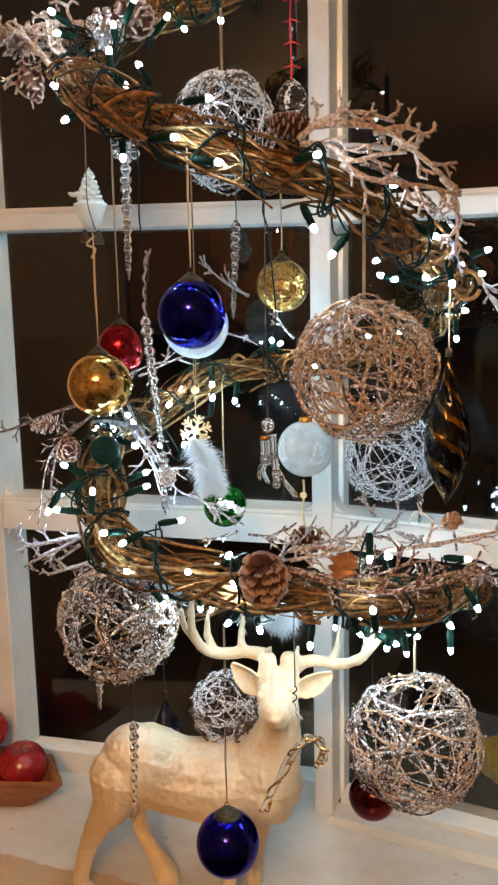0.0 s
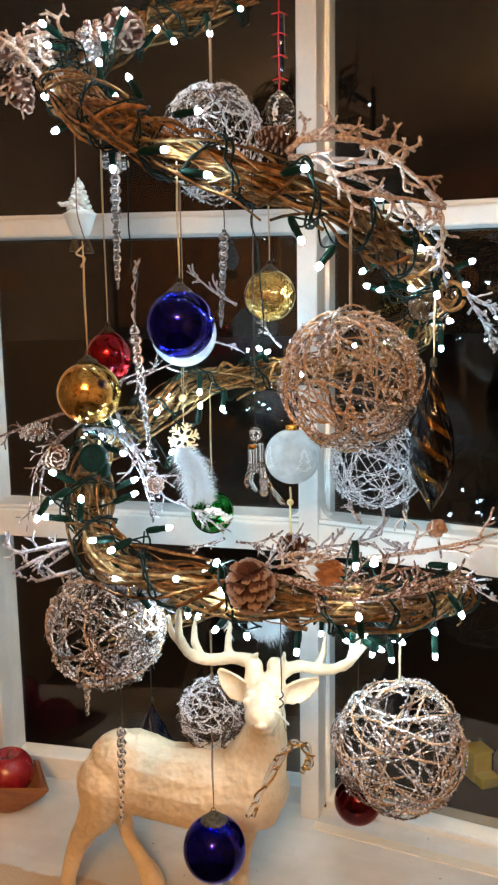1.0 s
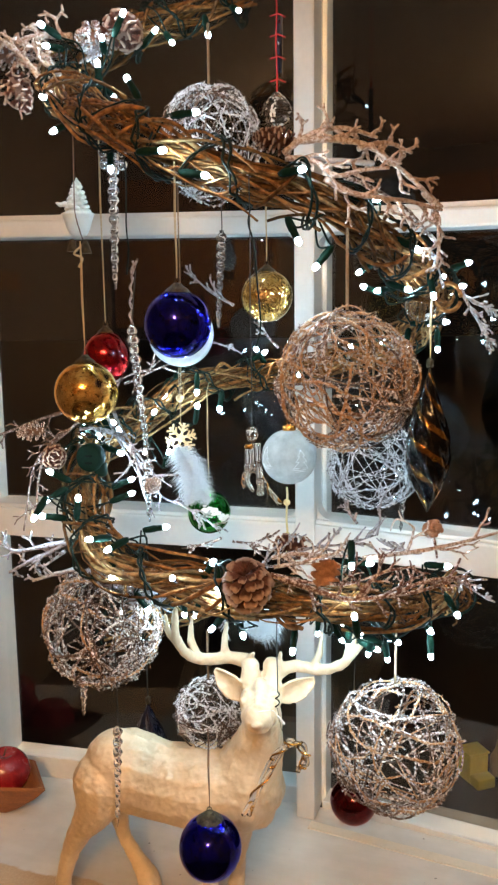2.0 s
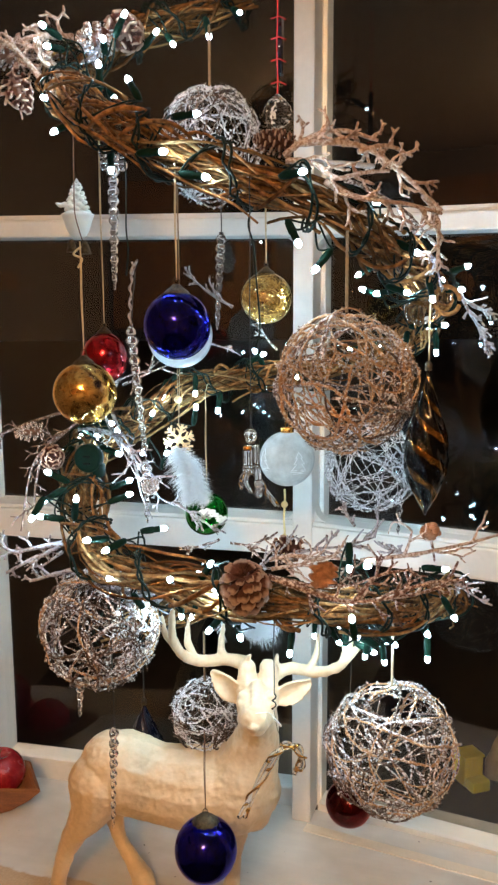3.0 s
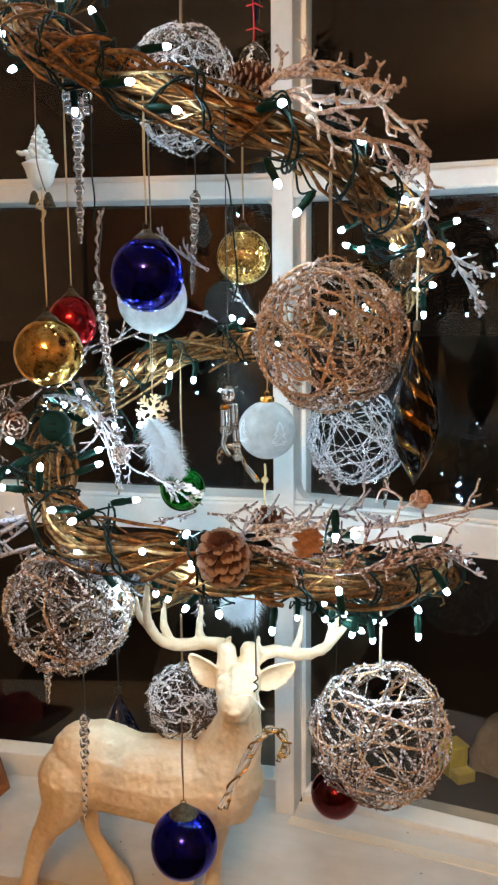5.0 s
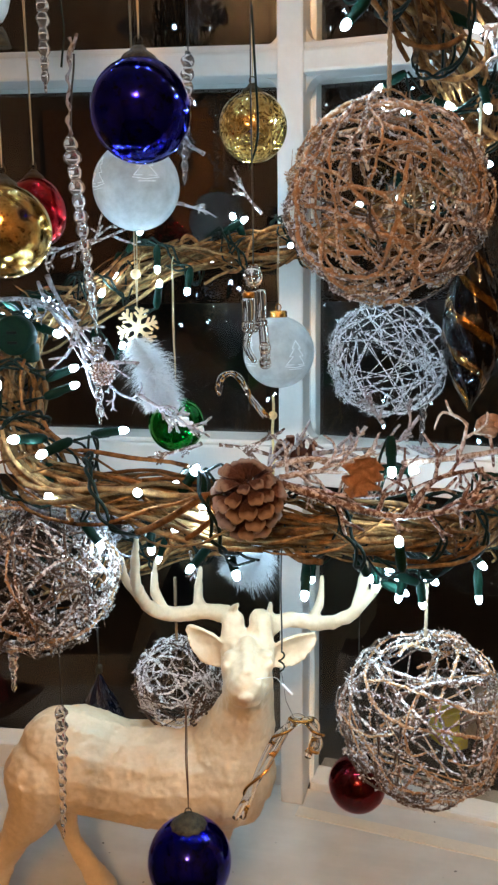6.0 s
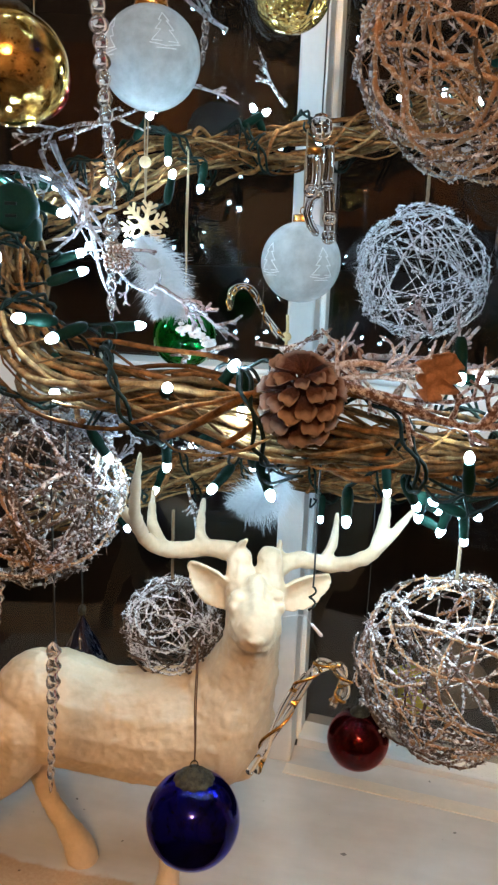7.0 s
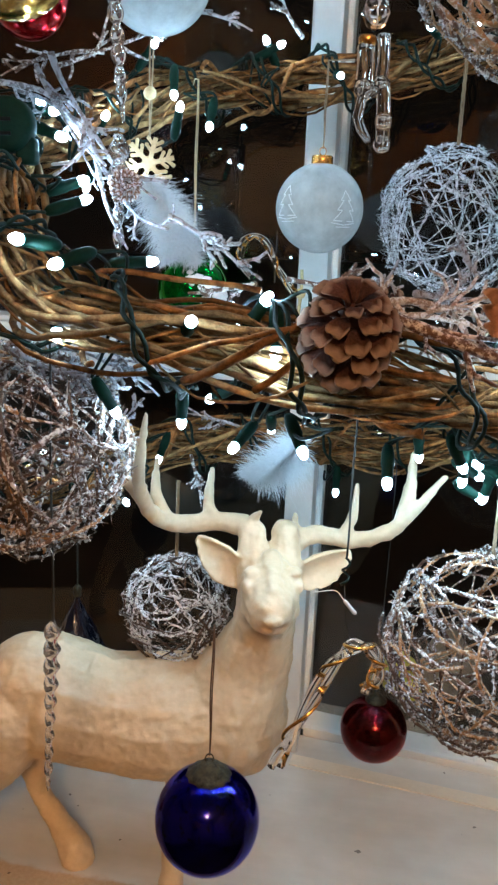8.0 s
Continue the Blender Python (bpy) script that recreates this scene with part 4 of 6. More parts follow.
gb = glass_ball("glass_ball", (-0.038, 1.040, 1.255), 0.0285, GREEN_GLASS, OLD_BRASS, "green glass ball with a splash of white snow", (-0.038, 1.040, 1.415), GOLD_CORD)
sn, gr = Geo(), random.Random(4)
for k in range(150):
    a = gr.uniform(-0.25, 1.15)
    b = 0.30 - 0.42 * a + 0.10 * math.sin(6 * a) + gr.gauss(0, 0.075)
    d = V((math.sin(a) * math.cos(b), -math.cos(a) * math.cos(b), math.sin(b)))
    sn.ball(V((-0.038, 1.040, 1.255)) + d * 0.0287, gr.uniform(0.0009, 0.0024), 6, 4, (1.3, 0.7, 0.8))
part("snow", sn, PORCELAIN, gb, "splash of white artificial snow")

twig_ball((0.118, 0.781, 1.448), 0.0700, [BALL_BROWN] * 6 + [BALL_WHITE] * 3 + [BALL_DARK], "large brown twig ball wound with jute and frost", 21, 64, 0.00108, (0.118, 0.781, 1.593), 3200, 16, 0.0011, 0.9, 1.4)
twig_ball((0.178, 1.045, 1.318), 0.0630, [BALL_GREY], "silvery frosted twig ball of thin straight twigs", 22, 32, 0.0008, (0.178, 1.045, 1.488), 1900, 40, 0.0013, 0.45, 0.6, 22)
twig_ball((-0.152, 0.880, 1.158), 0.0705, [BALL_WHITE] * 5 + [BALL_DARK] * 2 + [BALL_BROWN], "frost-covered twig ball with glittering ice", 23, 66, 0.00128, (-0.152, 0.880, 1.258), 3000, 16, 0.0016, 0.9, 1.4)
twig_ball((0.192, 0.920, 0.990), 0.0815, [BALL_WHITE] * 4 + [BALL_BROWN] * 2 + [BALL_DARK] * 2, "open frosted twig ball with pale wound twigs", 24, 54, 0.00120, (0.192, 0.920, 1.150), 3200, 18, 0.0015, 0.6, 1.5)
tall = twig_ball((-0.021, 0.930, 1.701), 0.0575, [BALL_GREY] * 3 + [BALL_WHITE] * 2 + [BALL_DARK] * 2, "frosted twig ball resting behind the upper vine", 25, 60, 0.0009, (-0.021, 0.930, 1.812), 1600, 12, 0.0011)
tall.scale = (1, 1, 1.14)
twig_ball((-0.045, 1.055, 0.966), 0.0500, [BALL_GREY] * 3 + [BALL_DARK] * 2, "small grey frosted twig ball behind the deer", 36, 66, 0.0009, (-0.045, 1.055, 1.086), 900, 12, 0.0010)

beaded = icicle((-0.125, 0.900, 1.685), (-0.127, 0.900, 1.542), 0.0070, 1, (-0.125, 0.900, 1.705), twist=False)
for dx, dy, dz, rr in ((-0.011, 0.002, -0.004, 0.0052), (0.010, 0.002, -0.004, 0.0052), (-0.009, 0.000, -0.016, 0.0060), (0.010, 0.001, -0.017, 0.0058), (0.0, 0.009, -0.008, 0.0055)):
    part("bead", Geo().ball(V((-0.125 + dx, 0.900 + dy, 1.692 + dz)), rr, 14, 10), ICE, beaded)
icicle((-0.103, 0.850, 1.503), (-0.091, 0.860, 1.358), 0.0064, 2, (-0.097, 0.850, 1.559), twist=False)
curl = thing("frosted_twig", "thin curly frosted twig above the long icicle", "twig", "frosted twigs", place=(-0.103, 0.850, 1.503))
part("stem", Geo().tube([V((-0.103 + 0.0012 * math.sin(k * 1.1) + 0.004 * (k / 26) ** 2, 0.850 + 0.0012 * math.cos(k * 1.1), 1.502 + 0.0026 * k)) for k in range(27)], [0.0013 + 0.0005 * math.sin(k * 1.7) for k in range(27)], 6), SNOWY_TWIG, curl)
part("side_twig", blunt([(-0.100, 0.850, 1.556), (-0.097, 0.849, 1.564), (-0.094, 0.848, 1.571)], [0.0014, 0.0015, 0.0012]), SNOWY_TWIG, curl)
icicle((-0.018, 1.100, 1.624), (-0.025, 1.100, 1.495), 0.0058, 3, (-0.018, 1.100, 1.704))
icicle((-0.133, 0.848, 1.053), (-0.138, 0.850, 0.927), 0.0046, 4, (-0.133, 0.848, 1.233))
icicle((-0.177, 0.880, 1.086), (-0.179, 0.880, 1.049), 0.0040, 5, None)
icicle((-0.094, 0.880, 1.354), (-0.094, 0.880, 1.282), 0.0055, 6, None)
icicle((0.219, 1.050, 1.277), (0.217, 1.050, 1.224), 0.0042, 7, None)


def spindle(c_top, c_bot, r, material, label, top, cord_material, ribs=8):
    """A long drop of blown glass, widest below its middle."""
    t0, b0 = V(c_top), V(c_bot)
    h = (t0 - b0).length
    ob = thing("glass_drop", label, "ornament", "glass drops", place=t0)
    prof = []
    for j in range(33):
        k = j / 32
        prof.append((max(r * math.sin(math.pi * k ** 0.80) ** 1.35 * (1 - 0.15 * k), 0.0009), h * (k - 1)))
    part("drop", Geo().lathe(prof, 32, Matrix.Translation(t0), ribs=ribs, depth=0.09, twist=0.10), material, ob)
    part("cap", Geo().lathe([(0.004, -0.006), (0.0042, 0.002), (0.002, 0.005)], 14, Matrix.Translation(t0)), OLD_BRASS, ob)
    cord(ob, top, t0 + V((0, 0, 0.004)), cord_material, 0.0007, 0.0006)
    return ob


spindle((0.228, 0.930, 1.456), (0.223, 0.930, 1.279), 0.0265, DARK_AMBER, "long smoky glass drop with a gold and amber swirl", (0.228, 0.930, 1.531), GOLD_CORD)
spindle((-0.137, 1.100, 0.963), (-0.131, 1.100, 0.834), 0.0285, NAVY, "dark blue glass drop behind the deer's back", (-0.137, 1.100, 1.083), GREY_WIRE, 10)

# crystal on a red cord with rungs
cc = V((0.056, 1.067, 1.767))
ob = thing("crystal_drop", "faceted clear crystal drop on a knotted red cord", "ornament", place=cc)
part("crystal", Geo().lathe([(0.003, -0.0195), (0.010, -0.0170), (0.0165, -0.0105), (0.0190, -0.002), (0.0175, 0.0065), (0.0125, 0.0140), (0.006, 0.0195), (0.002, 0.023)], 11, Matrix.Translation(cc), twist=0.14), CRYSTAL, ob, smooth=False)
part("cord", Geo().tube([cc + V((0.0006 * math.sin(k), 0, 0.022 + 0.0125 * k)) for k in range(19)], 0.0010, 6), RED_CORD, ob)
part("rod", Geo().tube([cc + V((0.003, 0.003, 0.045)), cc + V((0.003, 0.003, 0.115))], 0.0045, 10), NAVY, ob, "slim dark glass rod")
for dz in (0.035, 0.062, 0.088, 0.112):
    part("knot", Geo().tube([cc + V((-0.008, 0, dz)), cc + V((0.002, -0.003, dz + 0.002)), cc + V((0.011, 0, dz - 0.001))], 0.0009, 5), RED_CORD, ob)

# white bisque fir tree above a little bell
wb = V((-0.172, 0.930, 1.638))
ob = thing("bisque_ornament", "white bisque fir tree ornament over a small brass bell", "ornament", place=wb)
part("dome", Geo().lathe([(0.004, -0.037), (0.009, -0.034), (0.0130, -0.027), (0.0155, -0.018), (0.0175, -0.013), (0.0190, -0.0105), (0.0150, -0.0085), (0.009, -0.006)], 28, Matrix.Translation(wb)), BISQUE, ob)
gr = random.Random(14)
tree = Geo().lathe([(0.0100, -0.0090), (0.0085, -0.002), (0.0060, 0.010), (0.0035, 0.021), (0.0008, 0.029)], 16, Matrix.Translation(wb))
for k in range(46):          # lumpy boughs
    q = (k + 0.5) / 46
    a, rad = k * 2.4, 0.0110 * (1 - q) ** 0.8 + 0.0012 + gr.uniform(-0.001, 0.0012)
    tree.ball(wb + V((rad * math.cos(a), rad * math.sin(a), -0.007 + 0.034 * q - gr.uniform(0, 0.002))), 0.0034 * (1.15 - 0.6 * q), 8, 6, (1.1, 1.1, 0.75))
part("tree", tree, BISQUE, ob)
for dx, dz, rr in ((-0.013, 0.0, 0.0042), (-0.018, -0.0005, 0.0033), (-0.0215, 0.0012, 0.0020)):
    part("spray", Geo().ball(wb + V((dx, -0.004, dz)), rr, 8, 6, (1.2, 0.8, 0.8)), BISQUE, ob)
part("bell", Geo().lathe([(0.0075, -0.054), (0.0060, -0.050), (0.0040, -0.043), (0.0015, -0.039)], 18, Matrix.Translation(wb + V((0.007, 0, 0)))), OLD_BRASS, ob, "small aged brass bell")
part("bell", Geo().lathe([(0.0065, -0.052), (0.0052, -0.048), (0.0035, -0.041), (0.0015, -0.038)], 18, Matrix.Translation(wb + V((-0.007, -0.004, 0)))), OLD_BRASS, ob)
part("ribbon", Geo().tube(spline([wb + V((0.004, -0.008, -0.046)), wb + V((-0.004, -0.010, -0.055)), wb + V((0.005, -0.009, -0.060)), wb + V((0.0, -0.008, -0.070))], 8), 0.0012, 6), GOLD_CORD, ob)
part("wire", Geo().tube(spline([wb + V((-0.002, 0, 0.115)), wb + V((-0.001, -0.006, 0.060)), wb + V((0.0, -0.014, 0.022)), wb + V((0.001, -0.0195, -0.010)), wb + V((0.005, -0.018, -0.030)), wb + V((0.007, -0.012, -0.040))], 8), 0.0007, 6), BROWN_CORD, ob)

# wooden snowflake with a bead, and a white feather under it
sf = V((-0.075, 1.057, 1.352))
ob = thing("wooden_snowflake", "flat pale wooden snowflake with a bead on a string", "ornament", place=sf)
sg = Geo()
for k in range(6):
    rot = Matrix.Translation(sf) @ Matrix.Rotation(k * math.pi / 3 + 0.26, 4, "Y")
    rot = rot @ Matrix.Scale(0.90, 4)
    sg.box((-0.0021, -0.0012, 0.002), (0.0021, 0.0012, 0.023), 0.0003, rot)
    for dz in (0.010, 0.016):
        for sgn in (-1, 1):
            sg.box((-0.0015, -0.0011, 0), (0.0015, 0.0011, 0.0075), 0.0002, rot @ Matrix.Translation((0, 0, dz)) @ Matrix.Rotation(sgn * 0.9, 4, "Y"))
            sg.ball(rot @ V((sgn * 0.0062, 0, dz + 0.0050)), 0.0017, 8, 6, (1, 0.5, 1))
sg.ball(sf, 0.006, 10, 6, (1, 0.2, 1))
part("flake", sg, WOOD_LIGHT, ob)
part("bead", Geo().ball(sf + V((0.0, 0, 0.053)), 0.0052, 14, 10), WOOD_LIGHT, ob)
cord(ob, sf + V((0.002, 0.0, 0.140)), sf + V((0, 0, 0.018)), JUTE, 0.0007, 0.0013, tied=False)


def feather(name, base, tip, width, seed, label, curl=0.15, barbs=5200):
    """A downy plume: a shaft with many fine curved barbs."""
    base, tip, gr = V(base), V(tip), random.Random(seed)
    ob = thing(name, label, "feather", "white feathers", place=base)
    d = tip - base
    side = d.cross(V((0, 1, 0))).normalized()
    shaft = [base + d * (k / 14) + side * curl * d.length * math.sin(math.pi * k / 14) for k in range(15)]
    part("shaft", Geo().tube(shaft, [0.0008 * (1 - k / 18) for k in range(15)], 5), FEATHER, ob)
    gg = Geo()
    for k in range(barbs):
        q = gr.uniform(0.02, 0.98)
        p = shaft[int(q * 14)].lerp(shaft[min(14, int(q * 14) + 1)], q * 14 % 1)
        w = width * (max(0.0, math.sin(math.pi * min(0.97, 0.2 + q * 0.8))) ** 0.6) * gr.uniform(0.25, 1.0) ** 0.7
        s = gr.choice((-1, 1))
        e = d.normalized() * w * gr.uniform(0.15, 0.9) + side * s * w * gr.uniform(0.35, 1) + V((gr.uniform(-0.4, 0.4), gr.uniform(-0.7, 0.7), gr.uniform(-0.75, 0.25))) * w
        soft = V((gr.uniform(-1, 1), gr.uniform(-1, 1), gr.uniform(-1, 1))) * w * 0.22
        gg.tube([p, p + e * 0.4 + d.normalized() * w * 0.12, p + e * 0.75 + soft * 0.6, p + e + soft], [0.00020, 0.00017, 0.00012, 0.00005], 3, False)
    tagged(part("down", gg, FEATHER, ob), kind="stuff")
    return ob


feather("feather", sf + V((-0.004, -0.004, -0.008)), sf + V((0.013, -0.055, -0.076)), 0.0245, 31, "fluffy white feather hanging under the wooden snowflake")
feather("feather", (-0.072, 1.025, 1.312), (-0.036, 1.012, 1.275), 0.018, 32, "small wispy white feather beside the green ball", 0.1, 1700)
feather("feather", (0.050, 0.975, 1.146), (0.008, 1.020, 1.102), 0.025, 33, "white downy feather tucked under the front vine", 0.1)

# a clear glass figure of bundled rods
an = V((0.025, 0.752, 1.400))
ob = thing("glass_figure", "clear glass rod figure with a gold band", "ornament", place=an)
part("head", Geo().lathe([(0.0012, -0.0085), (0.0042, -0.006), (0.0062, -0.001), (0.0058, 0.003), (0.0036, 0.0062), (0.0010, 0.0072)], 16, Matrix.Translation(an), ribs=4, depth=0.12, twist=0.3), CRYSTAL, ob)
part("band", Geo().lathe([(0.0036, -0.0022), (0.0043, -0.0010), (0.0043, 0.0010), (0.0036, 0.0022)], 18, Matrix.Translation(an + V((-0.003, 0, -0.0125)))), BRASS, ob, "gold band")
for dx, dy, top, low, rr in ((-0.0038, 0.0, -0.0145, -0.033, 0.0040), (0.0050, 0.001, -0.009, -0.030, 0.0031), (0.0010, 0.004, -0.010, -0.032, 0.0030)):
    rod = Geo().tube(spline([an + V((dx, dy, top)), an + V((dx + 0.0006, dy, (top + low) / 2)), an + V((dx, dy, low))], 6), rr, 10)
    rod.ball(an + V((dx, dy, low)), rr * 1.05, 10, 8)
    part("rod", rod, CRYSTAL, ob)
rod = Geo().tube(spline([an + V((0.0058, 0, -0.029)), an + V((0.0070, -0.001, -0.043)), an + V((0.0078, 0, -0.056))], 6), 0.0034, 10)
for dz in (-0.047, -0.057):
    rod.ball(an + V((0.0074, 0, dz)), 0.0042, 10, 8)
part("rod", rod, CRYSTAL, ob)
part("hook", blunt([an + V(q) for q in ((0.0040, 0, -0.033), (0.0005, 0, -0.0345), (-0.0036, 0, -0.0375), (-0.0052, 0, -0.0455), (-0.0030, 0, -0.051), (0.0, 0, -0.055))], [0.0022, 0.0024, 0.0025, 0.0025, 0.0024, 0.0020], 8), CRYSTAL, ob)
cord(ob, an + V((0, 0, 0.264)), an + V((0, 0, 0.006)), GREY_WIRE, 0.0005)


def cane(pts, r, label, wire_material, seed, double=True):
    """A candy cane of two twisted clear rods wound with wire."""
    ob = thing("glass_cane", label, "ornament", "glass canes", place=pts[0])
    path = spline(pts, 14)
    n = len(path)
    for ph in ((0, math.pi) if double else (0,)):
        q = [p + V((math.cos(i * 0.11 + ph), math.sin(i * 0.11 + ph), 0.4 * math.sin(i * 0.11 + ph))) * r * 0.8 for i, p in enumerate(path)]
        part("rod", Geo().tube(q, r * 0.78, 8), CRYSTAL, ob)
    q = [p + V((math.cos(i * 0.34), math.sin(i * 0.34), 0)) * r * 1.45 for i, p in enumerate(path)]
    part("winding", Geo().tube(q, r * 0.34, 6), wire_material, ob, "thin gold wire wound round it")
    return ob


c1 = cane([(0.012, 0.820, 0.960), (0.030, 0.825, 0.997), (0.048, 0.830, 1.027), (0.058, 0.830, 1.0395), (0.070, 0.830, 1.0410), (0.0785, 0.830, 1.030), (0.0775, 0.830, 1.016), (0.071, 0.830, 1.009)], 0.0036, "clear glass candy cane wound with gold wire", BRASS, 1)
hk = V((0.048, 0.815, 1.108))
cord(c1, hk + V((0, 0, 0.14)), hk, GREY_WIRE, 0.0007, name="wire")
part("knot", Geo().tube([hk + V((0.0022 * math.sin(k * 0.8), 0.0022 * math.cos(k * 0.8), -0.0012 * k)) for k in range(16)], 0.0008, 5), GREEN_WIRE, c1)
part("thread", Geo().tube([hk + V((0, 0, -0.018)), hk + V((0.004, 0.006, -0.045)), V((0.060, 0.830, 1.041))], 0.0003, 4), GREY_WIRE, c1)
part("hook", Geo().tube(spline([hk + V((-0.020, 0, -0.022)), hk + V((-0.006, 0, -0.021)), hk + V((0.000, 0, -0.027)), hk + V((0.008, -0.002, -0.036))], 8), [0.0003] * 17 + [0.0013] * 6 + [0.0016, 0.0008], 5), PORCELAIN, c1, "small pale hook on a thin wire")
c2 = cane([(0.058, 1.100, 1.250), (0.040, 1.100, 1.274), (0.029, 1.100, 1.294), (0.019, 1.100, 1.299), (0.009, 1.100, 1.293), (0.007, 1.100, 1.276)], 0.0026, "small clear glass candy cane near the window post", BRASS, 2)
cord(c2, V((0.039, 1.100, 1.304)), V((0.039, 1.100, 1.304)) - V((0, 0, 0.045)), GREY_WIRE, 0.0004, name="wire")
# string of yellowed beads on the post
bs = V((0.067, 1.120, 1.271))
ob = thing("bead_string", "yellowed beads on a short cord against the window post", "ornament", place=bs)
part("cord", Geo().tube([bs + V((0.0008 * math.sin(k), 0, -0.009 * k)) for k in range(12)], 0.0016, 6), BEAD, ob)
for dz in (-0.022, -0.070):
    part("bead", Geo().ball(bs + V((0, 0, dz)), 0.0050, 12, 8), BEAD, ob)
# silver glitter rod laid in the upper twigs
single("glitter_rod", Geo().tube(spline([(0.081, 0.765, 1.653), (0.115, 0.780, 1.654), (0.144, 0.800, 1.655)], 8), 0.0028, 8), GLITTER, "thin silver glitter rod laid among the upper twigs", "ornament")


# loose ends of green wire that hang from the upper vine
for pts in ([(0.026, 0.800, 1.618), (0.023, 0.800, 1.601), (0.028, 0.800, 1.581), (0.031, 0.810, 1.544), (0.034, 0.830, 1.500), (0.028, 0.840, 1.477)], [(-0.104, 0.840, 1.684), (-0.105, 0.860, 1.652), (-0.108, 0.870, 1.608), (-0.108, 0.880, 1.583), (-0.111, 0.880, 1.557)]):
    single("loose_wire", Geo().tube(spline(pts, 8), 0.0009, 5), GREEN_WIRE, "loose dark green wire hanging from the vine", "wire", "loose wires")
cb = V((0.221, 0.955, 1.520))
ob = thing("clear_ball", "small clear glass ball among the lights", "ornament", place=cb)
part("globe", Geo().ball(cb, 0.0185, 28, 18), CRYSTAL, ob)
part("cap", Geo().lathe([(0.0055, 0.0165), (0.0055, 0.021), (0.003, 0.023)], 14, Matrix.Translation(cb)), OLD_BRASS, ob)
rg = V((0.250, 0.945, 1.530))
single("vine_ring", Geo().tube([rg + V((0.015 * math.cos(a), 0.006 * math.sin(a), 0.016 * math.sin(a))) for a in np.linspace(0, 5.9, 30)], 0.0026, 8), VINE,
       "bent brown vine ring among the lights", "ring")


# ---- cones, leaves and frosted twigs ----
def scale_mesh(name, material):
    """A woody scale: a flat stalk that swells to a thick blunt tip."""
    gg = Geo()
    prof = [(0.10, 0.07, 0.0), (0.16, 0.06, 0.40), (0.31, 0.07, 0.66), (0.41, 0.12, 0.84), (0.37, 0.13, 0.95), (0.18, 0.07, 1.02)]
    for w, h, y in prof:
        for k in range(10):
            a = 2 * math.pi * k / 10
            gg.v.append(V((w * math.cos(a), y + 0.06 * math.cos(2 * a) * (y > 0.7), h * math.sin(a) + 0.16 * y * y - 0.26 * max(0.0, y - 0.55) - 0.10 * (w * math.cos(a)) ** 2)))
    for j in range(len(prof) - 1):
        for k in range(10):
            p, q = j * 10 + k, j * 10 + (k + 1) % 10
            gg.f.append((q, p, p + 10, q + 10))
    gg.f.append(tuple(range(10)))
    gg.f.append(tuple(reversed(range((len(prof) - 1) * 10, len(prof) * 10))))
    return gg.mesh(name, material)


def ruffled_scale():
    """A thin open scale with a broad wavy tip that curls back."""
    gg = Geo()
    prof = [(0.10, 0.05, 0.0), (0.15, 0.045, 0.35), (0.30, 0.045, 0.58), (0.46, 0.06, 0.78), (0.54, 0.075, 0.92), (0.52, 0.07, 1.00), (0.42, 0.035, 1.05)]
    for w, h, y in prof:
        for k in range(12):
            a = 2 * math.pi * k / 12
            x = w * math.cos(a)
            curl = 1.1 * max(0.0, y - 0.48) ** 1.5
            gg.v.append(V((x, y + 0.05 * math.cos(5 * x / 0.47) * (y > 0.75), h * math.sin(a) - curl + 0.05 * math.sin(9 * x) * y * y + 0.45 * x * x)))
    for j in range(len(prof) - 1):
        for k in range(12):
            p, q = j * 12 + k, j * 12 + (k + 1) % 12
            gg.f.append((q, p, p + 12, q + 12))
    gg.f.append(tuple(range(12)))
    gg.f.append(tuple(reversed(range((len(prof) - 1) * 12, len(prof) * 12))))
    return gg.mesh("scale", CONE)


SCALES = {"brown": scale_mesh("scale", CONE), "iced": scale_mesh("scale", CONE_ICED), "open": ruffled_scale()}


def pine_cone(c, axis, length, width, look_kind, label, seed, count=52, open_=0.9, wide=0.95, climb=84, big=0.41):
    """A core with scales set round it in a spiral, each an object of its own."""
    c, gr = V(c), random.Random(seed)
    m = aim(c, axis)
    ob = thing("pine_cone", label, "pine cone", "pine cones", place=m)
    part("core", Geo().lathe([(0.15 * width, -0.5 * length), (0.24 * width, -0.2 * length), (0.2 * width, 0.2 * length), (0.03 * width, 0.46 * length)], 10, m), CONE, ob)
    for k in range(count):
        q = (k + 0.5) / count
        z = length * (q - 0.5)
        girth = math.sin(math.pi * (0.14 + 0.80 * q)) ** 0.8
        rise = radians(-14 + climb * q) * (2 - open_) / 1.1
        size = width * big * (0.55 + 0.5 * girth) * gr.uniform(0.92, 1.08)
        s = new("scale", SCALES[look_kind])
        s.parent = ob
        s.matrix_basis = Matrix.Rotation(k * 2.39996, 4, "Z") @ Matrix.Translation((0, width * 0.5 * girth * 0.22, z)) @ Matrix.Rotation(rise + gr.uniform(-0.18, 0.18), 4, "X") @ Matrix.Rotation(gr.uniform(-0.25, 0.25), 4, "Y") @ Matrix.Diagonal((size * wide, size * 1.08, size * 1.15, 1))
    return ob


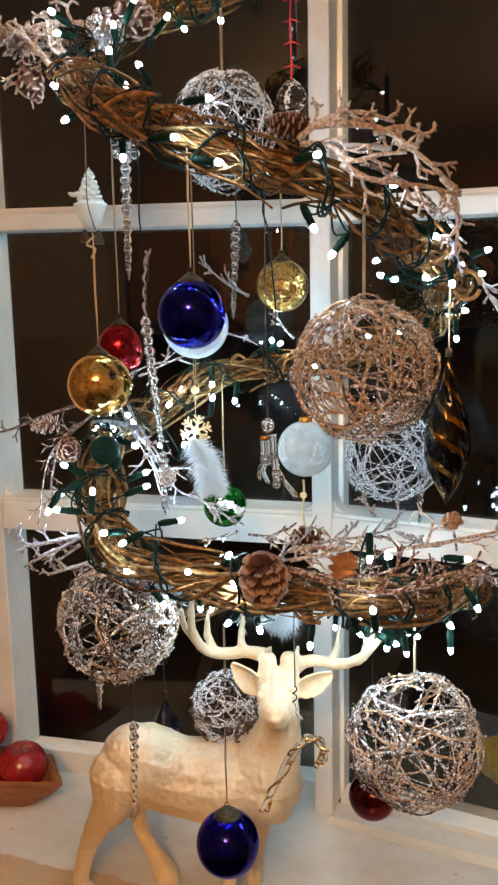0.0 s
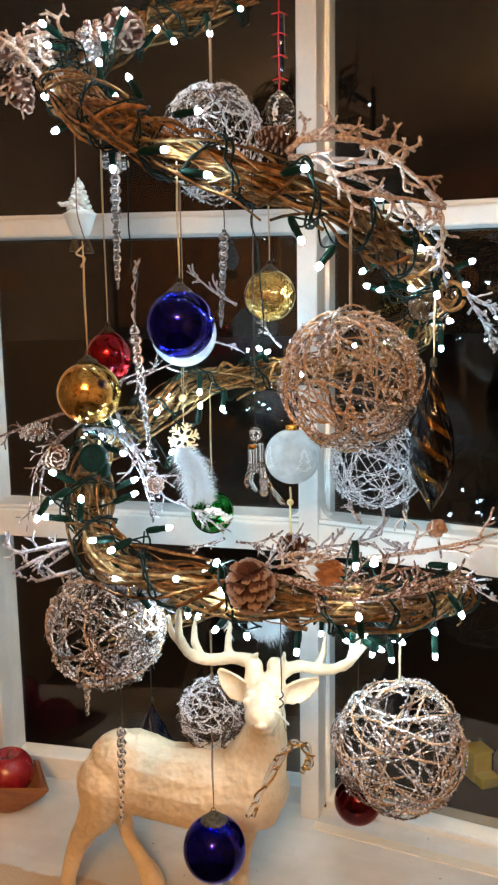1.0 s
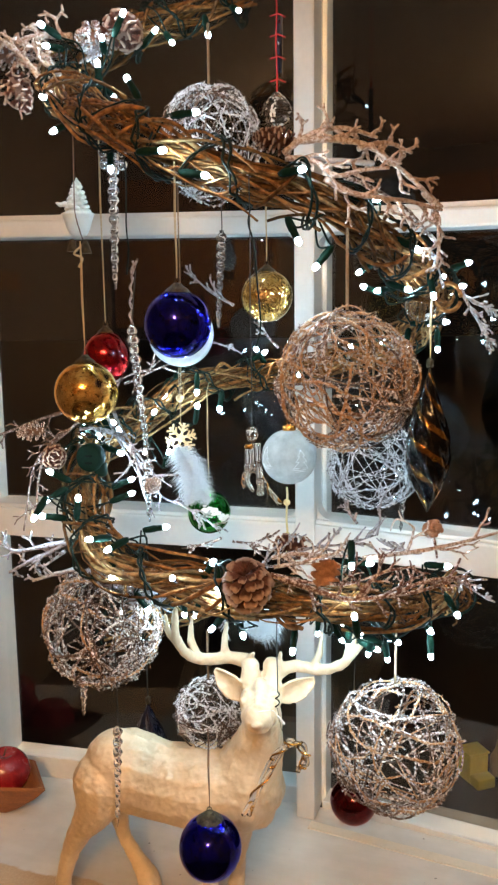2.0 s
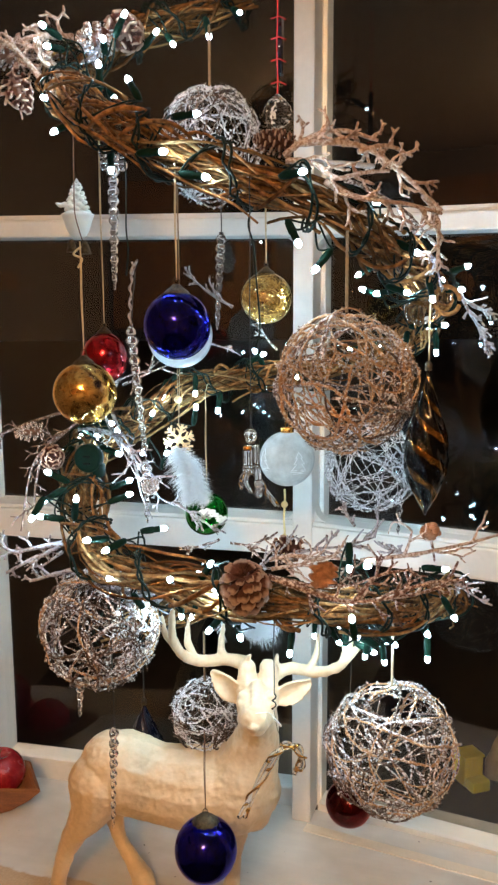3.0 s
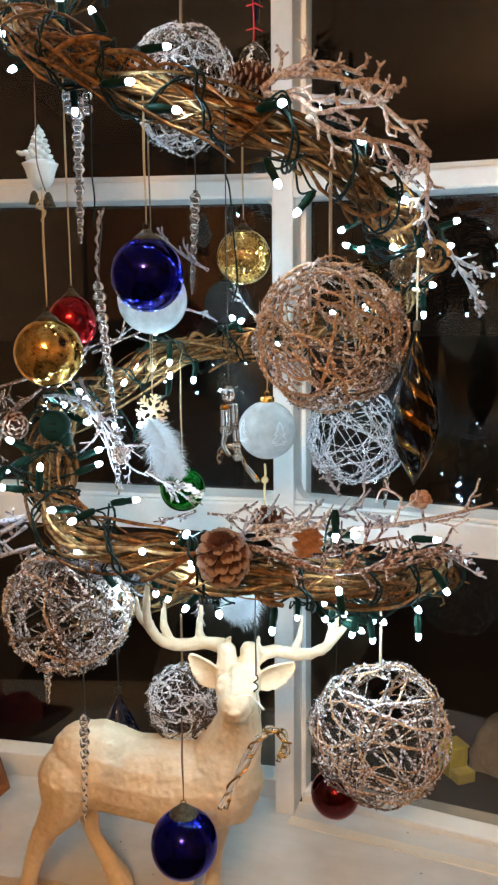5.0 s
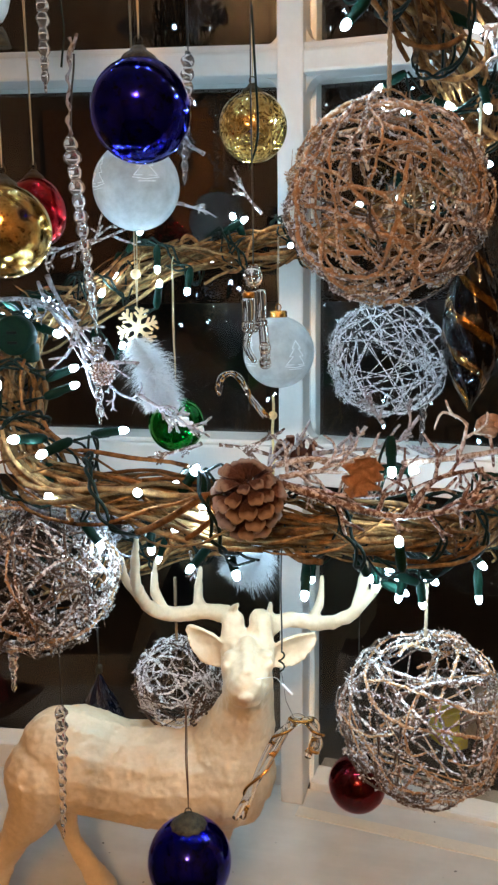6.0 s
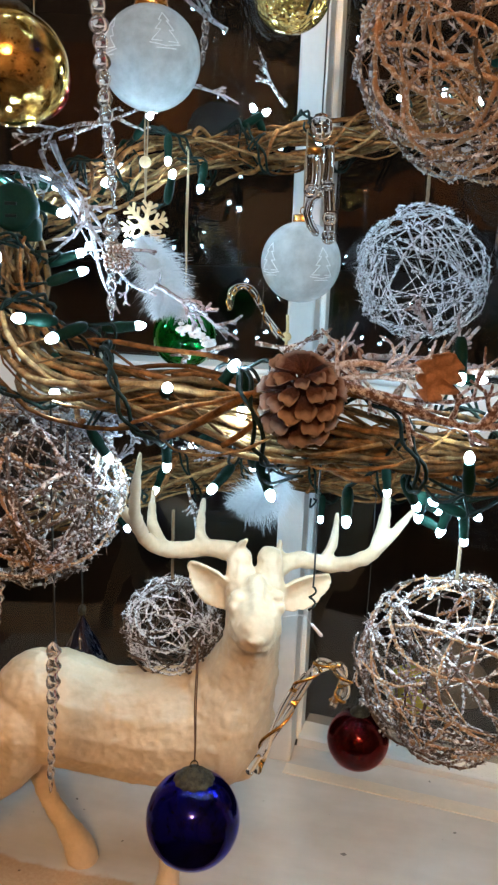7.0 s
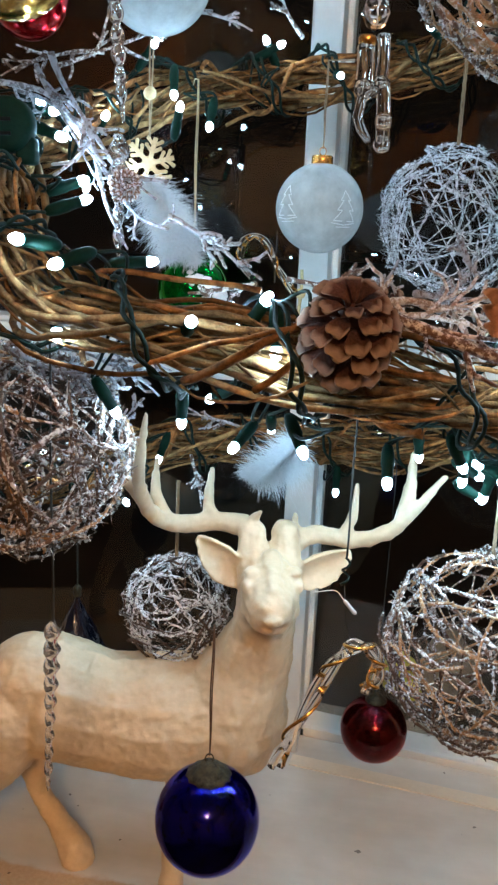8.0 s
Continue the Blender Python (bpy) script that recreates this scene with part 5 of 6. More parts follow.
pine_cone((0.019, 0.735, 1.256), (-0.08, -0.58, 0.78), 0.036, 0.0425, "open", "open brown pine cone on the front of the vine", 40, 56, 0.95, 0.74, 70, 0.36)
pine_cone((0.050, 0.790, 1.676), (-1, -0.25, 0.12), 0.032, 0.023, "brown", "long brown pine cone lying on the upper vine", 41, 62)
pine_cone((-0.116, 0.935, 1.822), (0.5, -0.6, -0.3), 0.040, 0.038, "brown", "dark brown pine cone with frosted tips among the upper twigs", 42, 30)
pine_cone((-0.146, 0.940, 1.817), (-0.4, -0.7, -0.2), 0.038, 0.034, "iced", "pine cone crusted with white frost", 43, 36)
pine_cone((-0.228, 0.915, 1.757), (0.4, -0.4, -0.8), 0.042, 0.028, "brown", "small brown cone among the frosted twigs", 44, 36)
pine_cone((-0.255, 0.950, 1.807), (-0.8, -0.4, 0.3), 0.042, 0.032, "iced", "small frosted cone among the upper twigs", 45, 36)
pine_cone((-0.236, 0.930, 1.380), (-0.9, -0.3, -0.1), 0.026, 0.021, "iced", "small frosted cone on a thin twig", 46, 36)
pine_cone((-0.204, 0.900, 1.354), (0.2, -0.9, 0.2), 0.030, 0.026, "brown", "small brown cone beside the green plug", 47, 36)
pine_cone((-0.090, 0.880, 1.325), (0.1, -0.9, 0.1), 0.018, 0.018, "iced", "tiny frosted cone on a hanging twig", 48, 36)
pine_cone((0.064, 0.850, 1.261), (-0.6, -0.5, 0.2), 0.030, 0.026, "brown", "small dark cone beneath the dusted twigs", 50, 36)


def leaf(c, axis, length, width, seed, label):
    """A dry curled leaf with a toothed edge and some thickness."""
    gr = random.Random(seed)
    up = V(axis).normalized()
    out = V((-0.25, 0.95, -0.15)).cross(up).cross(up).normalized() * -1
    side = out.cross(up)
    m = Matrix.Translation(c) @ Matrix((side, out, up)).transposed().to_4x4()
    gg = Geo()
    n, w = 20, 8
    for lay in (0, 0.0007):
        for i in range(n + 1):
            k = i / n
            half = width * 0.5 * (math.sin(math.pi * (0.06 + 0.9 * k)) ** 0.7) * (0.62 + 0.62 * abs(math.sin(0.62 * i + 0.5)) + 0.07 * math.sin(4.1 * i))
            for j in range(w + 1):
                x = (j / w * 2 - 1)
                gg.v.append(m @ V((x * half, lay - 0.07 * width * x * x + 0.0022 * math.sin(5 * k + 2 * x) + 0.0018 * math.sin(13 * k) * math.cos(6 * x) + 0.10 * length * math.sin(3 * k), length * (k - 0.5))))
    st = (n + 1) * (w + 1)
    for i in range(n):
        for j in range(w):
            a = i * (w + 1) + j
            gg.f.append((a, a + 1, a + w + 2, a + w + 1))
            gg.f.append((st + a + 1, st + a, st + a + w + 1, st + a + w + 2))
        for a, b in ((i * (w + 1), (i + 1) * (w + 1)), ((i + 1) * (w + 1) + w, i * (w + 1) + w)):
            gg.f.append((a, b, st + b, st + a))
    return single("dry_leaf", gg, LEAF, label, "leaf")


leaf((0.094, 0.726, 1.270), (0.35, -0.15, 0.92), 0.030, 0.0255, 1, "dry rust-brown leaf stuck in the front twigs")


def dry_flower(c, r, seed, label):
    """A crumpled flower head of many small rounded petals."""
    c, gr = V(c), random.Random(seed)
    ob = thing("dry_flower", label, "flower", place=c)
    part("heart", Geo().ball(c, r * 0.55, 10, 8), LEAF, ob)
    for k in range(26):
        h = 1 - 2 * (k + 0.5) / 26
        a = k * 2.39996
        d = V((math.cos(a) * math.sqrt(1 - h * h), math.sin(a) * math.sqrt(1 - h * h), h + gr.uniform(-0.2, 0.2))).normalized()
        m = aim(c + d * r * gr.uniform(0.5, 0.85), d)
        petal = Geo().ball((0, 0, 0), r * gr.uniform(0.26, 0.38), 8, 6, (1.25, 0.9, 0.6))
        petal.v = [m @ v for v in petal.v]
        part("petal", petal, LEAF, ob)
    part("stalk", blunt([c - V((0, 0, r * 0.5)), c + V((0.004, 0.002, -r - 0.010)), c + V((0.006, 0.004, -r - 0.022))], [0.0016, 0.0014, 0.0012]), PINK_TWIG, ob)


dry_flower((0.218, 0.845, 1.281), 0.0115, 3, "crumpled rust-brown dry flower head among the dusted twigs")


def sprig(base, tip, material, seed, label, r=0.0018, twigs=9, spread=0.36, bend=0.08, knobs=1):
    """A spray: a bent stem with forked side twigs, thick with frost."""
    base, tip, gr = V(base), V(tip), random.Random(seed)
    d = tip - base
    ln = d.length
    e1 = d.normalized().orthogonal().normalized()
    e2 = d.normalized().cross(e1)
    ob = thing("frosted_twig", label, "twig", "frosted twigs", place=base)
    ph = gr.uniform(0, 6)
    def at(k):
        return base + d * k + (e1 * math.cos(ph) + e2 * math.sin(ph)) * bend * ln * math.sin(math.pi * k) + e1 * 0.012 * ln * math.sin(9 * k + ph)
    n = max(8, int(ln / 0.007))
    part("stem", Geo().tube([at(i / n) for i in range(n + 1)], [r * (1.15 - 0.75 * i / n) * gr.uniform(0.8, 1.25) for i in range(n + 1)], 6), material, ob)
    for k in range(twigs):
        q = gr.uniform(0.12, 0.97)
        a = gr.uniform(0, 6.28)
        dirn = (d.normalized() * gr.uniform(0.5, 1.1) + (e1 * math.cos(a) + e2 * math.sin(a)) * gr.uniform(0.5, 1.0)).normalized()
        l1 = ln * spread * gr.uniform(0.45, 1.0) * (1.15 - 0.6 * q)
        p = at(q)
        gg = Geo()
        m = max(5, int(l1 / 0.005))
        cur, pts = dirn.copy(), [p]
        for i in range(m):
            cur = (cur + V((gr.uniform(-1, 1), gr.uniform(-1, 1), gr.uniform(-1, 1))) * 0.22 + d.normalized() * 0.06).normalized()
            pts.append(pts[-1] + cur * l1 / m)
        st = part("side_twig", blunt(pts, [r * (0.85 - 0.35 * i / m) * gr.uniform(0.75, 1.35) for i in range(m + 1)]), material, ob)
        for f in range(gr.randint(1, 4)):
            b = gr.choice(pts[1:])
            dd = (cur + V((gr.uniform(-1, 1), gr.uniform(-1, 1), gr.uniform(-1, 1))) * 0.9).normalized()
            l2 = l1 * gr.uniform(0.18, 0.45)
            part("twig", blunt([b, b + dd * l2 * 0.5, b + dd * l2], [r * 0.62, r * 0.66, r * 0.6], 5), material, st)
    return ob


def coral(pts, material, seed, r, forks, label, reach=1.0, wild=0.28):
    """A flat spray that branches like coral, with blunt rounded tips."""
    gr = random.Random(seed)
    path = spline(pts, 10)
    ob = thing("coral_twig", label, "twig", "coral sprays", place=path[0])
    n = len(path)
    part("stem", Geo().tube(path, [r * (1.15 - 0.55 * i / n) * gr.uniform(0.85, 1.2) for i in range(n)], 7), material, ob)
    def grow(parent, p, d, l, rr, depth):
        q, cur, k = [p], d.normalized(), 5
        for i in range(k):
            cur = (cur + V((gr.uniform(-1, 1), 0.6 * gr.uniform(-1, 1), gr.uniform(-1, 1))) * wild).normalized()
            q.append(q[-1] + cur * l / k)
        geo = blunt(q, [rr * (1.0 - 0.06 * i) * gr.uniform(0.85, 1.2) for i in range(k + 1)])
        if parent is ob:
            parent = part("side_twig", geo, material, ob)
        else:
            part("twig", geo, material, parent)
        if depth:
            for s in (-1, 1):
                a = s * gr.uniform(0.35, 0.95)
                side = V((cur.x * math.cos(a) - cur.z * math.sin(a), cur.y + gr.uniform(-0.3, 0.3), cur.x * math.sin(a) + cur.z * math.cos(a)))
                grow(parent, q[-1] if s > 0 else gr.choice(q[2:]), side, l * gr.uniform(0.45, 0.8), rr * 0.82, depth - 1)
    for k in range(forks):
        i = int(n * (0.12 + 0.86 * (k + gr.uniform(0, 0.9)) / forks))
        i = min(i, n - 2)
        d = (path[i + 1] - path[i]).normalized()
        a = gr.choice((-1, 1)) * gr.uniform(0.5, 1.2)
        side = V((d.x * math.cos(a) - d.z * math.sin(a), d.y + gr.uniform(-0.3, 0.3), d.x * math.sin(a) + d.z * math.cos(a)))
        grow(ob, path[i], side, reach * gr.uniform(0.010, 0.020), r * 0.72, (2 if gr.random() < 0.6 else 1) if wild > 0.2 else 1)
    return ob


CORALS = [
    ([(0.057, 0.780, 1.662), (0.083, 0.780, 1.679), (0.115, 0.790, 1.686), (0.148, 0.800, 1.679)], 0.0028, 5),
    ([(0.067, 0.780, 1.672), (0.096, 0.780, 1.674), (0.134, 0.790, 1.671), (0.162, 0.800, 1.656), (0.186, 0.810, 1.639), (0.217, 0.830, 1.617)], 0.0031, 8),
    ([(0.059, 0.770, 1.656), (0.085, 0.765, 1.652), (0.105, 0.760, 1.638), (0.128, 0.765, 1.643), (0.155, 0.770, 1.646)], 0.0028, 6),
    ([(0.095, 0.765, 1.636), (0.119, 0.770, 1.624), (0.149, 0.780, 1.620), (0.179, 0.800, 1.619), (0.217, 0.830, 1.614)], 0.0028, 6),
    ([(0.196, 0.820, 1.630), (0.211, 0.830, 1.614), (0.217, 0.840, 1.582), (0.217, 0.850, 1.558)], 0.0024, 8),
    ([(0.128, 0.785, 1.666), (0.157, 0.800, 1.674), (0.183, 0.810, 1.666)], 0.0025, 4),
    ([(-0.170, 0.890, 1.734), (-0.195, 0.900, 1.759), (-0.222, 0.910, 1.792), (-0.248, 0.920, 1.813)], 0.0038, 7),
    ([(-0.187, 0.910, 1.781), (-0.213, 0.920, 1.804), (-0.242, 0.930, 1.816)], 0.0030, 5),
    ([(-0.172, 0.940, 1.820), (-0.206, 0.930, 1.818), (-0.233, 0.930, 1.813)], 0.0034, 6),
    ([(-0.178, 0.900, 1.770), (-0.198, 0.900, 1.784), (-0.206, 0.900, 1.802)], 0.0024, 6),
    ([(-0.231, 0.920, 1.788), (-0.239, 0.920, 1.765), (-0.246, 0.920, 1.744)], 0.0022, 4),
]
for k, (pts, r, forks) in enumerate(CORALS):
    coral(pts, CORAL, 200 + k, r, forks, "tan coral-like spray dusted with frost on the upper vine")
for k, (pts, r, forks) in enumerate([
    ([(0.042, 0.742, 1.263), (0.098, 0.738, 1.244), (0.124, 0.736, 1.240), (0.160, 0.745, 1.241), (0.190, 0.755, 1.242), (0.229, 0.770, 1.249)], 0.0025, 11),
    ([(0.124, 0.736, 1.240), (0.145, 0.738, 1.264), (0.182, 0.752, 1.268)], 0.0020, 6),
    ([(0.042, 0.750, 1.262), (0.084, 0.742, 1.254), (0.119, 0.740, 1.255), (0.150, 0.748, 1.263)], 0.0016, 5),
    ([(0.160, 0.745, 1.241), (0.195, 0.755, 1.252), (0.241, 0.775, 1.250)], 0.0020, 6),
]):
    coral(pts, PINK_TWIG, 230 + k, r, forks, "fine brown spray edged with frost on the front vine", 1.0, 0.14)
for k, (pts, r, forks) in enumerate([
    ([(0.138, 0.800, 1.262), (0.204, 0.830, 1.261), (0.259, 0.860, 1.263), (0.301, 0.880, 1.268)], 0.0024, 3),
] + [
    ([(0.043, 0.800, 1.263), (0.067, 0.800, 1.267), (0.099, 0.810, 1.262), (0.138, 0.830, 1.254)], 0.0022, 7),
    ([(0.045, 0.790, 1.256), (0.072, 0.790, 1.260), (0.104, 0.800, 1.255)], 0.0020, 6),
]):
    coral(pts, CORAL, 250 + k, r, forks, "long pinkish twig dusted with frost behind the front vine", 1.6)
for k, (pts, r, forks) in enumerate([
    ([(-0.182, 0.850, 1.268), (-0.207, 0.860, 1.252), (-0.220, 0.860, 1.247), (-0.254, 0.870, 1.227)], 0.0027, 7),
    ([(-0.178, 0.850, 1.269), (-0.220, 0.860, 1.258), (-0.244, 0.870, 1.252), (-0.263, 0.870, 1.261)], 0.0027, 7),
    ([(-0.173, 0.850, 1.237), (-0.202, 0.860, 1.227), (-0.228, 0.870, 1.217)], 0.0025, 6),
    ([(-0.185, 0.850, 1.257), (-0.197, 0.860, 1.247), (-0.213, 0.860, 1.236)], 0.0018, 3),
]):
    coral(pts, SNOWY_TWIG, 260 + k, r, forks, "white frosted spray reaching out from the lower vine", 0.75, 0.19)
for k, (pts, r, forks) in enumerate([
    ([(-0.177, 0.915, 1.384), (-0.159, 0.920, 1.384), (-0.139, 0.920, 1.379), (-0.122, 0.920, 1.362), (-0.096, 0.915, 1.323), (-0.082, 0.900, 1.307), (-0.063, 0.890, 1.300)], 0.0017, 9),
    ([(-0.160, 0.925, 1.382), (-0.137, 0.925, 1.374), (-0.118, 0.920, 1.353), (-0.092, 0.910, 1.316)], 0.0013, 6),
]):
    coral(pts, ICY_TWIG, 270 + k, r, forks, "icy white twig arching over the green plug", 0.55, 0.25)
for k, (pts, r, forks) in enumerate([
    ([(-0.188, 0.920, 1.385), (-0.209, 0.900, 1.368), (-0.227, 0.890, 1.340), (-0.235, 0.870, 1.275)], 0.0016, 6),
    ([(-0.197, 0.920, 1.379), (-0.212, 0.900, 1.365), (-0.222, 0.890, 1.325), (-0.221, 0.880, 1.297)], 0.0018, 6),
    ([(-0.193, 0.950, 1.404), (-0.235, 0.940, 1.391), (-0.276, 0.930, 1.376), (-0.296, 0.930, 1.371)], 0.0019, 6),
    ([(-0.180, 0.920, 1.392), (-0.201, 0.910, 1.373), (-0.216, 0.900, 1.359)], 0.0014, 4),
]):
    coral(pts, HANG_TWIG, 280 + k, r, forks, "thin frosted twig hanging beside the green plug", 0.9, 0.16)
UPPER_TWIGS = [
    ((0.116, 0.790, 1.640), (0.215, 0.860, 1.588), "f", 2.0, 10),
    ((0.210, 0.860, 1.577), (0.229, 0.880, 1.543), "s", 1.8, 6),
    ((-0.142, 0.950, 1.821), (-0.157, 0.900, 1.780), "s", 2.2, 8),
    ((-0.187, 0.950, 1.804), (-0.240, 0.940, 1.806), "p", 2.0, 6),
    ((0.268, 0.960, 1.539), (0.306, 0.950, 1.470), "s", 1.9, 14),
    ((0.272, 0.970, 1.533), (0.322, 0.980, 1.512), "s", 1.8, 11),
    ((-0.004, 1.100, 1.525), (-0.068, 1.090, 1.571), "s", 1.8, 6),
    ((0.056, 1.120, 1.467), (0.026, 1.100, 1.513), "f", 1.6, 6),
]
LEFT_TWIGS = [
    ((-0.137, 0.920, 1.404), (-0.071, 0.900, 1.318), "s", 1.8, 4),
    ((-0.113, 0.900, 1.364), (-0.089, 0.880, 1.287), "s", 1.7, 4),
    ((-0.148, 0.930, 1.398), (-0.108, 0.910, 1.329), "s", 1.4, 3),
    ((-0.152, 1.080, 1.424), (-0.037, 1.080, 1.481), "f", 1.6, 9),
    ((-0.113, 1.100, 1.441), (-0.188, 1.050, 1.409), "f", 1.6, 7),
    ((-0.043, 1.100, 1.477), (0.007, 1.080, 1.461), "s", 1.6, 5),
    ((-0.064, 0.872, 1.308), (-0.013, 0.864, 1.273), "s", 1.7, 10),
]
RIGHT_TWIGS = [
    ((0.002, 0.820, 1.276), (0.071, 0.800, 1.263), "f", 1.7, 8),
    ((0.071, 0.800, 1.272), (0.158, 0.850, 1.272), "s", 2.0, 10),
    ((0.140, 0.880, 1.278), (0.126, 0.890, 1.306), "s", 1.9, 8),
    ((0.165, 0.900, 1.259), (0.171, 0.920, 1.291), "s", 1.6, 4),
    ((0.241, 0.840, 1.228), (0.283, 0.860, 1.195), "s", 1.9, 8),
    ((0.207, 0.850, 1.253), (0.165, 0.900, 1.256), "s", 2.2, 6),
    ((-0.012, 0.850, 1.271), (-0.053, 0.830, 1.265), "f", 1.6, 5),
    ((0.026, 0.760, 1.261), (0.074, 0.850, 1.276), "s", 1.6, 6),
    ((-0.120, 1.090, 1.110), (-0.080, 1.040, 1.160), "s", 2.0, 9),
    ((-0.150, 1.070, 1.100), (-0.105, 1.030, 1.135), "s", 1.8, 8),
    ((-0.030, 1.130, 1.090), (-0.020, 1.100, 1.045), "f", 1.6, 8),
    ((-0.155, 0.850, 1.228), (-0.085, 0.862, 1.204), "s", 1.7, 13),
    ((-0.130, 0.875, 1.226), (-0.068, 0.855, 1.200), "s", 1.6, 12),
    ((-0.112, 0.845, 1.236), (-0.060, 0.862, 1.214), "s", 1.5, 10),
    ((0.020, 1.140, 1.115), (-0.040, 1.110, 1.135), "s", 1.6, 7),
]
LOOKS = {"f": (FROST_TWIG, "frosted brown twig spray tucked into the vine"), "s": (SNOWY_TWIG, "twig spray thick with white artificial snow"), "p": (PINK_TWIG, "pinkish brown twig dusted with frost")}
for k, (b, t, kind, r, n) in enumerate(UPPER_TWIGS + LEFT_TWIGS + RIGHT_TWIGS):
    sprig(b, t, LOOKS[kind][0], 100 + k, LOOKS[kind][1], r * 0.001, n)


# ---- the deer ----
def deer():
    """A standing plaster stag, head turned to the room, as one skin."""
    gg = Geo()

    def limb(pts, radii, sides=14):
        path, rr = spline(pts, 8), []
        n = len(pts)
        for i in range(len(path)):
            k = i / (len(path) - 1) * (n - 1)
            a = min(int(k), n - 2)
            rr.append(radii[a] + (radii[a + 1] - radii[a]) * (k - a))
        gg.tube(path, rr, sides)
        gg.ball(path[0], rr[0] * 0.98, 12, 8)
        gg.ball(path[-1], rr[-1] * 0.98, 12, 8)

    y = 1.035
    # trunk
    limb([(-0.178, y, 0.893), (-0.160, y, 0.892), (-0.110, y, 0.875), (-0.055, y - 0.002, 0.868), (0.000, y - 0.006, 0.870), (0.018, y - 0.010, 0.872)], [0.042, 0.056, 0.053, 0.058, 0.056, 0.044])
    gg.ball((-0.172, y - 0.006, 0.905), 0.046, 16, 10, (0.95, 0.95, 1.0))
    gg.ball((0.000, y - 0.012, 0.872), 0.055, 16, 10, (0.85, 0.9, 1.12))
    gg.ball((0.022, y - 0.012, 0.850), 0.034, 16, 10, (0.8, 0.9, 1.1))
    gg.ball((-0.040, y + 0.004, 0.850), 0.052, 16, 10, (1.4, 0.85, 0.9))
    # neck and head
    limb([(0.006, y - 0.008, 0.888), (0.022, y - 0.018, 0.932), (0.029, y - 0.034, 0.970), (0.029, y - 0.046, 1.006)], [0.053, 0.037, 0.0275, 0.0255])
    gg.ball((0.029, y - 0.050, 1.021), 0.0270, 16, 12, (1.0, 1.0, 0.98))
    limb([(0.028, y - 0.058, 1.020), (0.026, y - 0.078, 1.0175), (0.0245, y - 0.093, 1.0155)], [0.0265, 0.0240, 0.0195])
    gg.ball((0.0235, y - 0.1120, 1.0125), 0.0060, 12, 8, (1.35, 0.6, 0.7))
    gg.ball((0.0240, y - 0.0960, 1.0030), 0.0130, 12, 8, (1.25, 0.9, 0.55))
    gg.ball((0.0250, y - 0.0900, 1.0055), 0.0180, 12, 8, (1.1, 0.9, 0.45))
    limb([(0.0285, y - 0.0620, 1.0440), (0.0255, y - 0.0980, 1.0300)], [0.0095, 0.0065], 12)
    for s in (-1, 1):
        gg.ball((0.0265 + s * 0.0110, y - 0.0760, 1.0085), 0.0150, 12, 8, (0.9, 1.2, 0.85))
    for s in (-1, 1):
        gg.ball((0.0275 + s * 0.0205, y - 0.0800, 1.0290), 0.0074, 10, 8, (0.7, 1.0, 0.8))
        gg.ball((0.0280 + s * 0.0170, y - 0.0740, 1.0385), 0.0070, 10, 8, (1.1, 1.2, 0.45))
        limb([(0.029 + s * 0.013, y - 0.048, 1.030), (0.029 + s * 0.014, y - 0.036, 1.058)], [0.0150, 0.0118], 10)
    # ears: hollow leaves, cupped towards the room
    for root, tip in ((V((0.008, 0.991, 1.017)), V((-0.031, 0.992, 1.056))), (V((0.050, 0.991, 1.017)), V((0.099, 0.990, 1.043)))):
        d = (tip - root).normalized()
        across = d.cross(V((0, 1, 0))).normalized()
        st, nu, nv = len(gg.v), 12, 8
        for lay in (0.0, 0.0052):
            for i in range(nu + 1):
                k = i / nu
                half = 0.0145 * math.sin(math.pi * (0.10 + 0.86 * k ** 0.9)) ** 0.75
                for j in range(nv + 1):
                    x = j / nv * 2 - 1
                    cup = -0.0095 * abs(x) ** 2 * math.sin(math.pi * (0.15 + 0.75 * k))
                    gg.v.append(root + (tip - root) * k + across * x * half * (1.06 if lay else 1.0) + V((0, cup + lay, 0)))
        top = (nu + 1) * (nv + 1)
        for i in range(nu):
            for j in range(nv):
                a = st + i * (nv + 1) + j
                gg.f.append((a, a + 1, a + nv + 2, a + nv + 1))
                gg.f.append((top + a + 1, top + a, top + a + nv + 1, top + a + nv + 2))
        rim = [st + j for j in range(nv + 1)] + [st + i * (nv + 1) + nv for i in range(1, nu + 1)] + [st + nu * (nv + 1) + j for j in reversed(range(nv))] + [st + i * (nv + 1) for i in reversed(range(1, nu))]
        for a, b in zip(rim, rim[1:] + rim[:1]):
            gg.f.append((b, a, a + top, b + top))
    # antlers
    limb([(0.016, 0.998, 1.042), (0.013, 1.006, 1.059), (-0.014, 1.018, 1.061), (-0.045, 1.018, 1.059), (-0.069, 1.002, 1.074), (-0.080, 0.980, 1.110), (-0.075, 0.956, 1.166)], [0.0110, 0.0100, 0.0082, 0.0078, 0.0070, 0.0056, 0.0025], 10)
    limb([(-0.056, 1.015, 1.064), (-0.065, 1.030, 1.083), (-0.064, 1.042, 1.110)], [0.0062, 0.0052, 0.0024], 10)
    limb([(-0.018, 1.018, 1.061), (-0.020, 1.028, 1.078), (-0.017, 1.035, 1.103)], [0.0065, 0.0050, 0.0024], 10)
    limb([(0.012, 1.006, 1.058), (0.016, 0.998, 1.070), (0.020, 0.990, 1.079)], [0.0065, 0.0045, 0.0024], 10)
    limb([(-0.074, 0.995, 1.085), (-0.090, 0.995, 1.105), (-0.094, 0.990, 1.130)], [0.0055, 0.0048, 0.0024], 10)
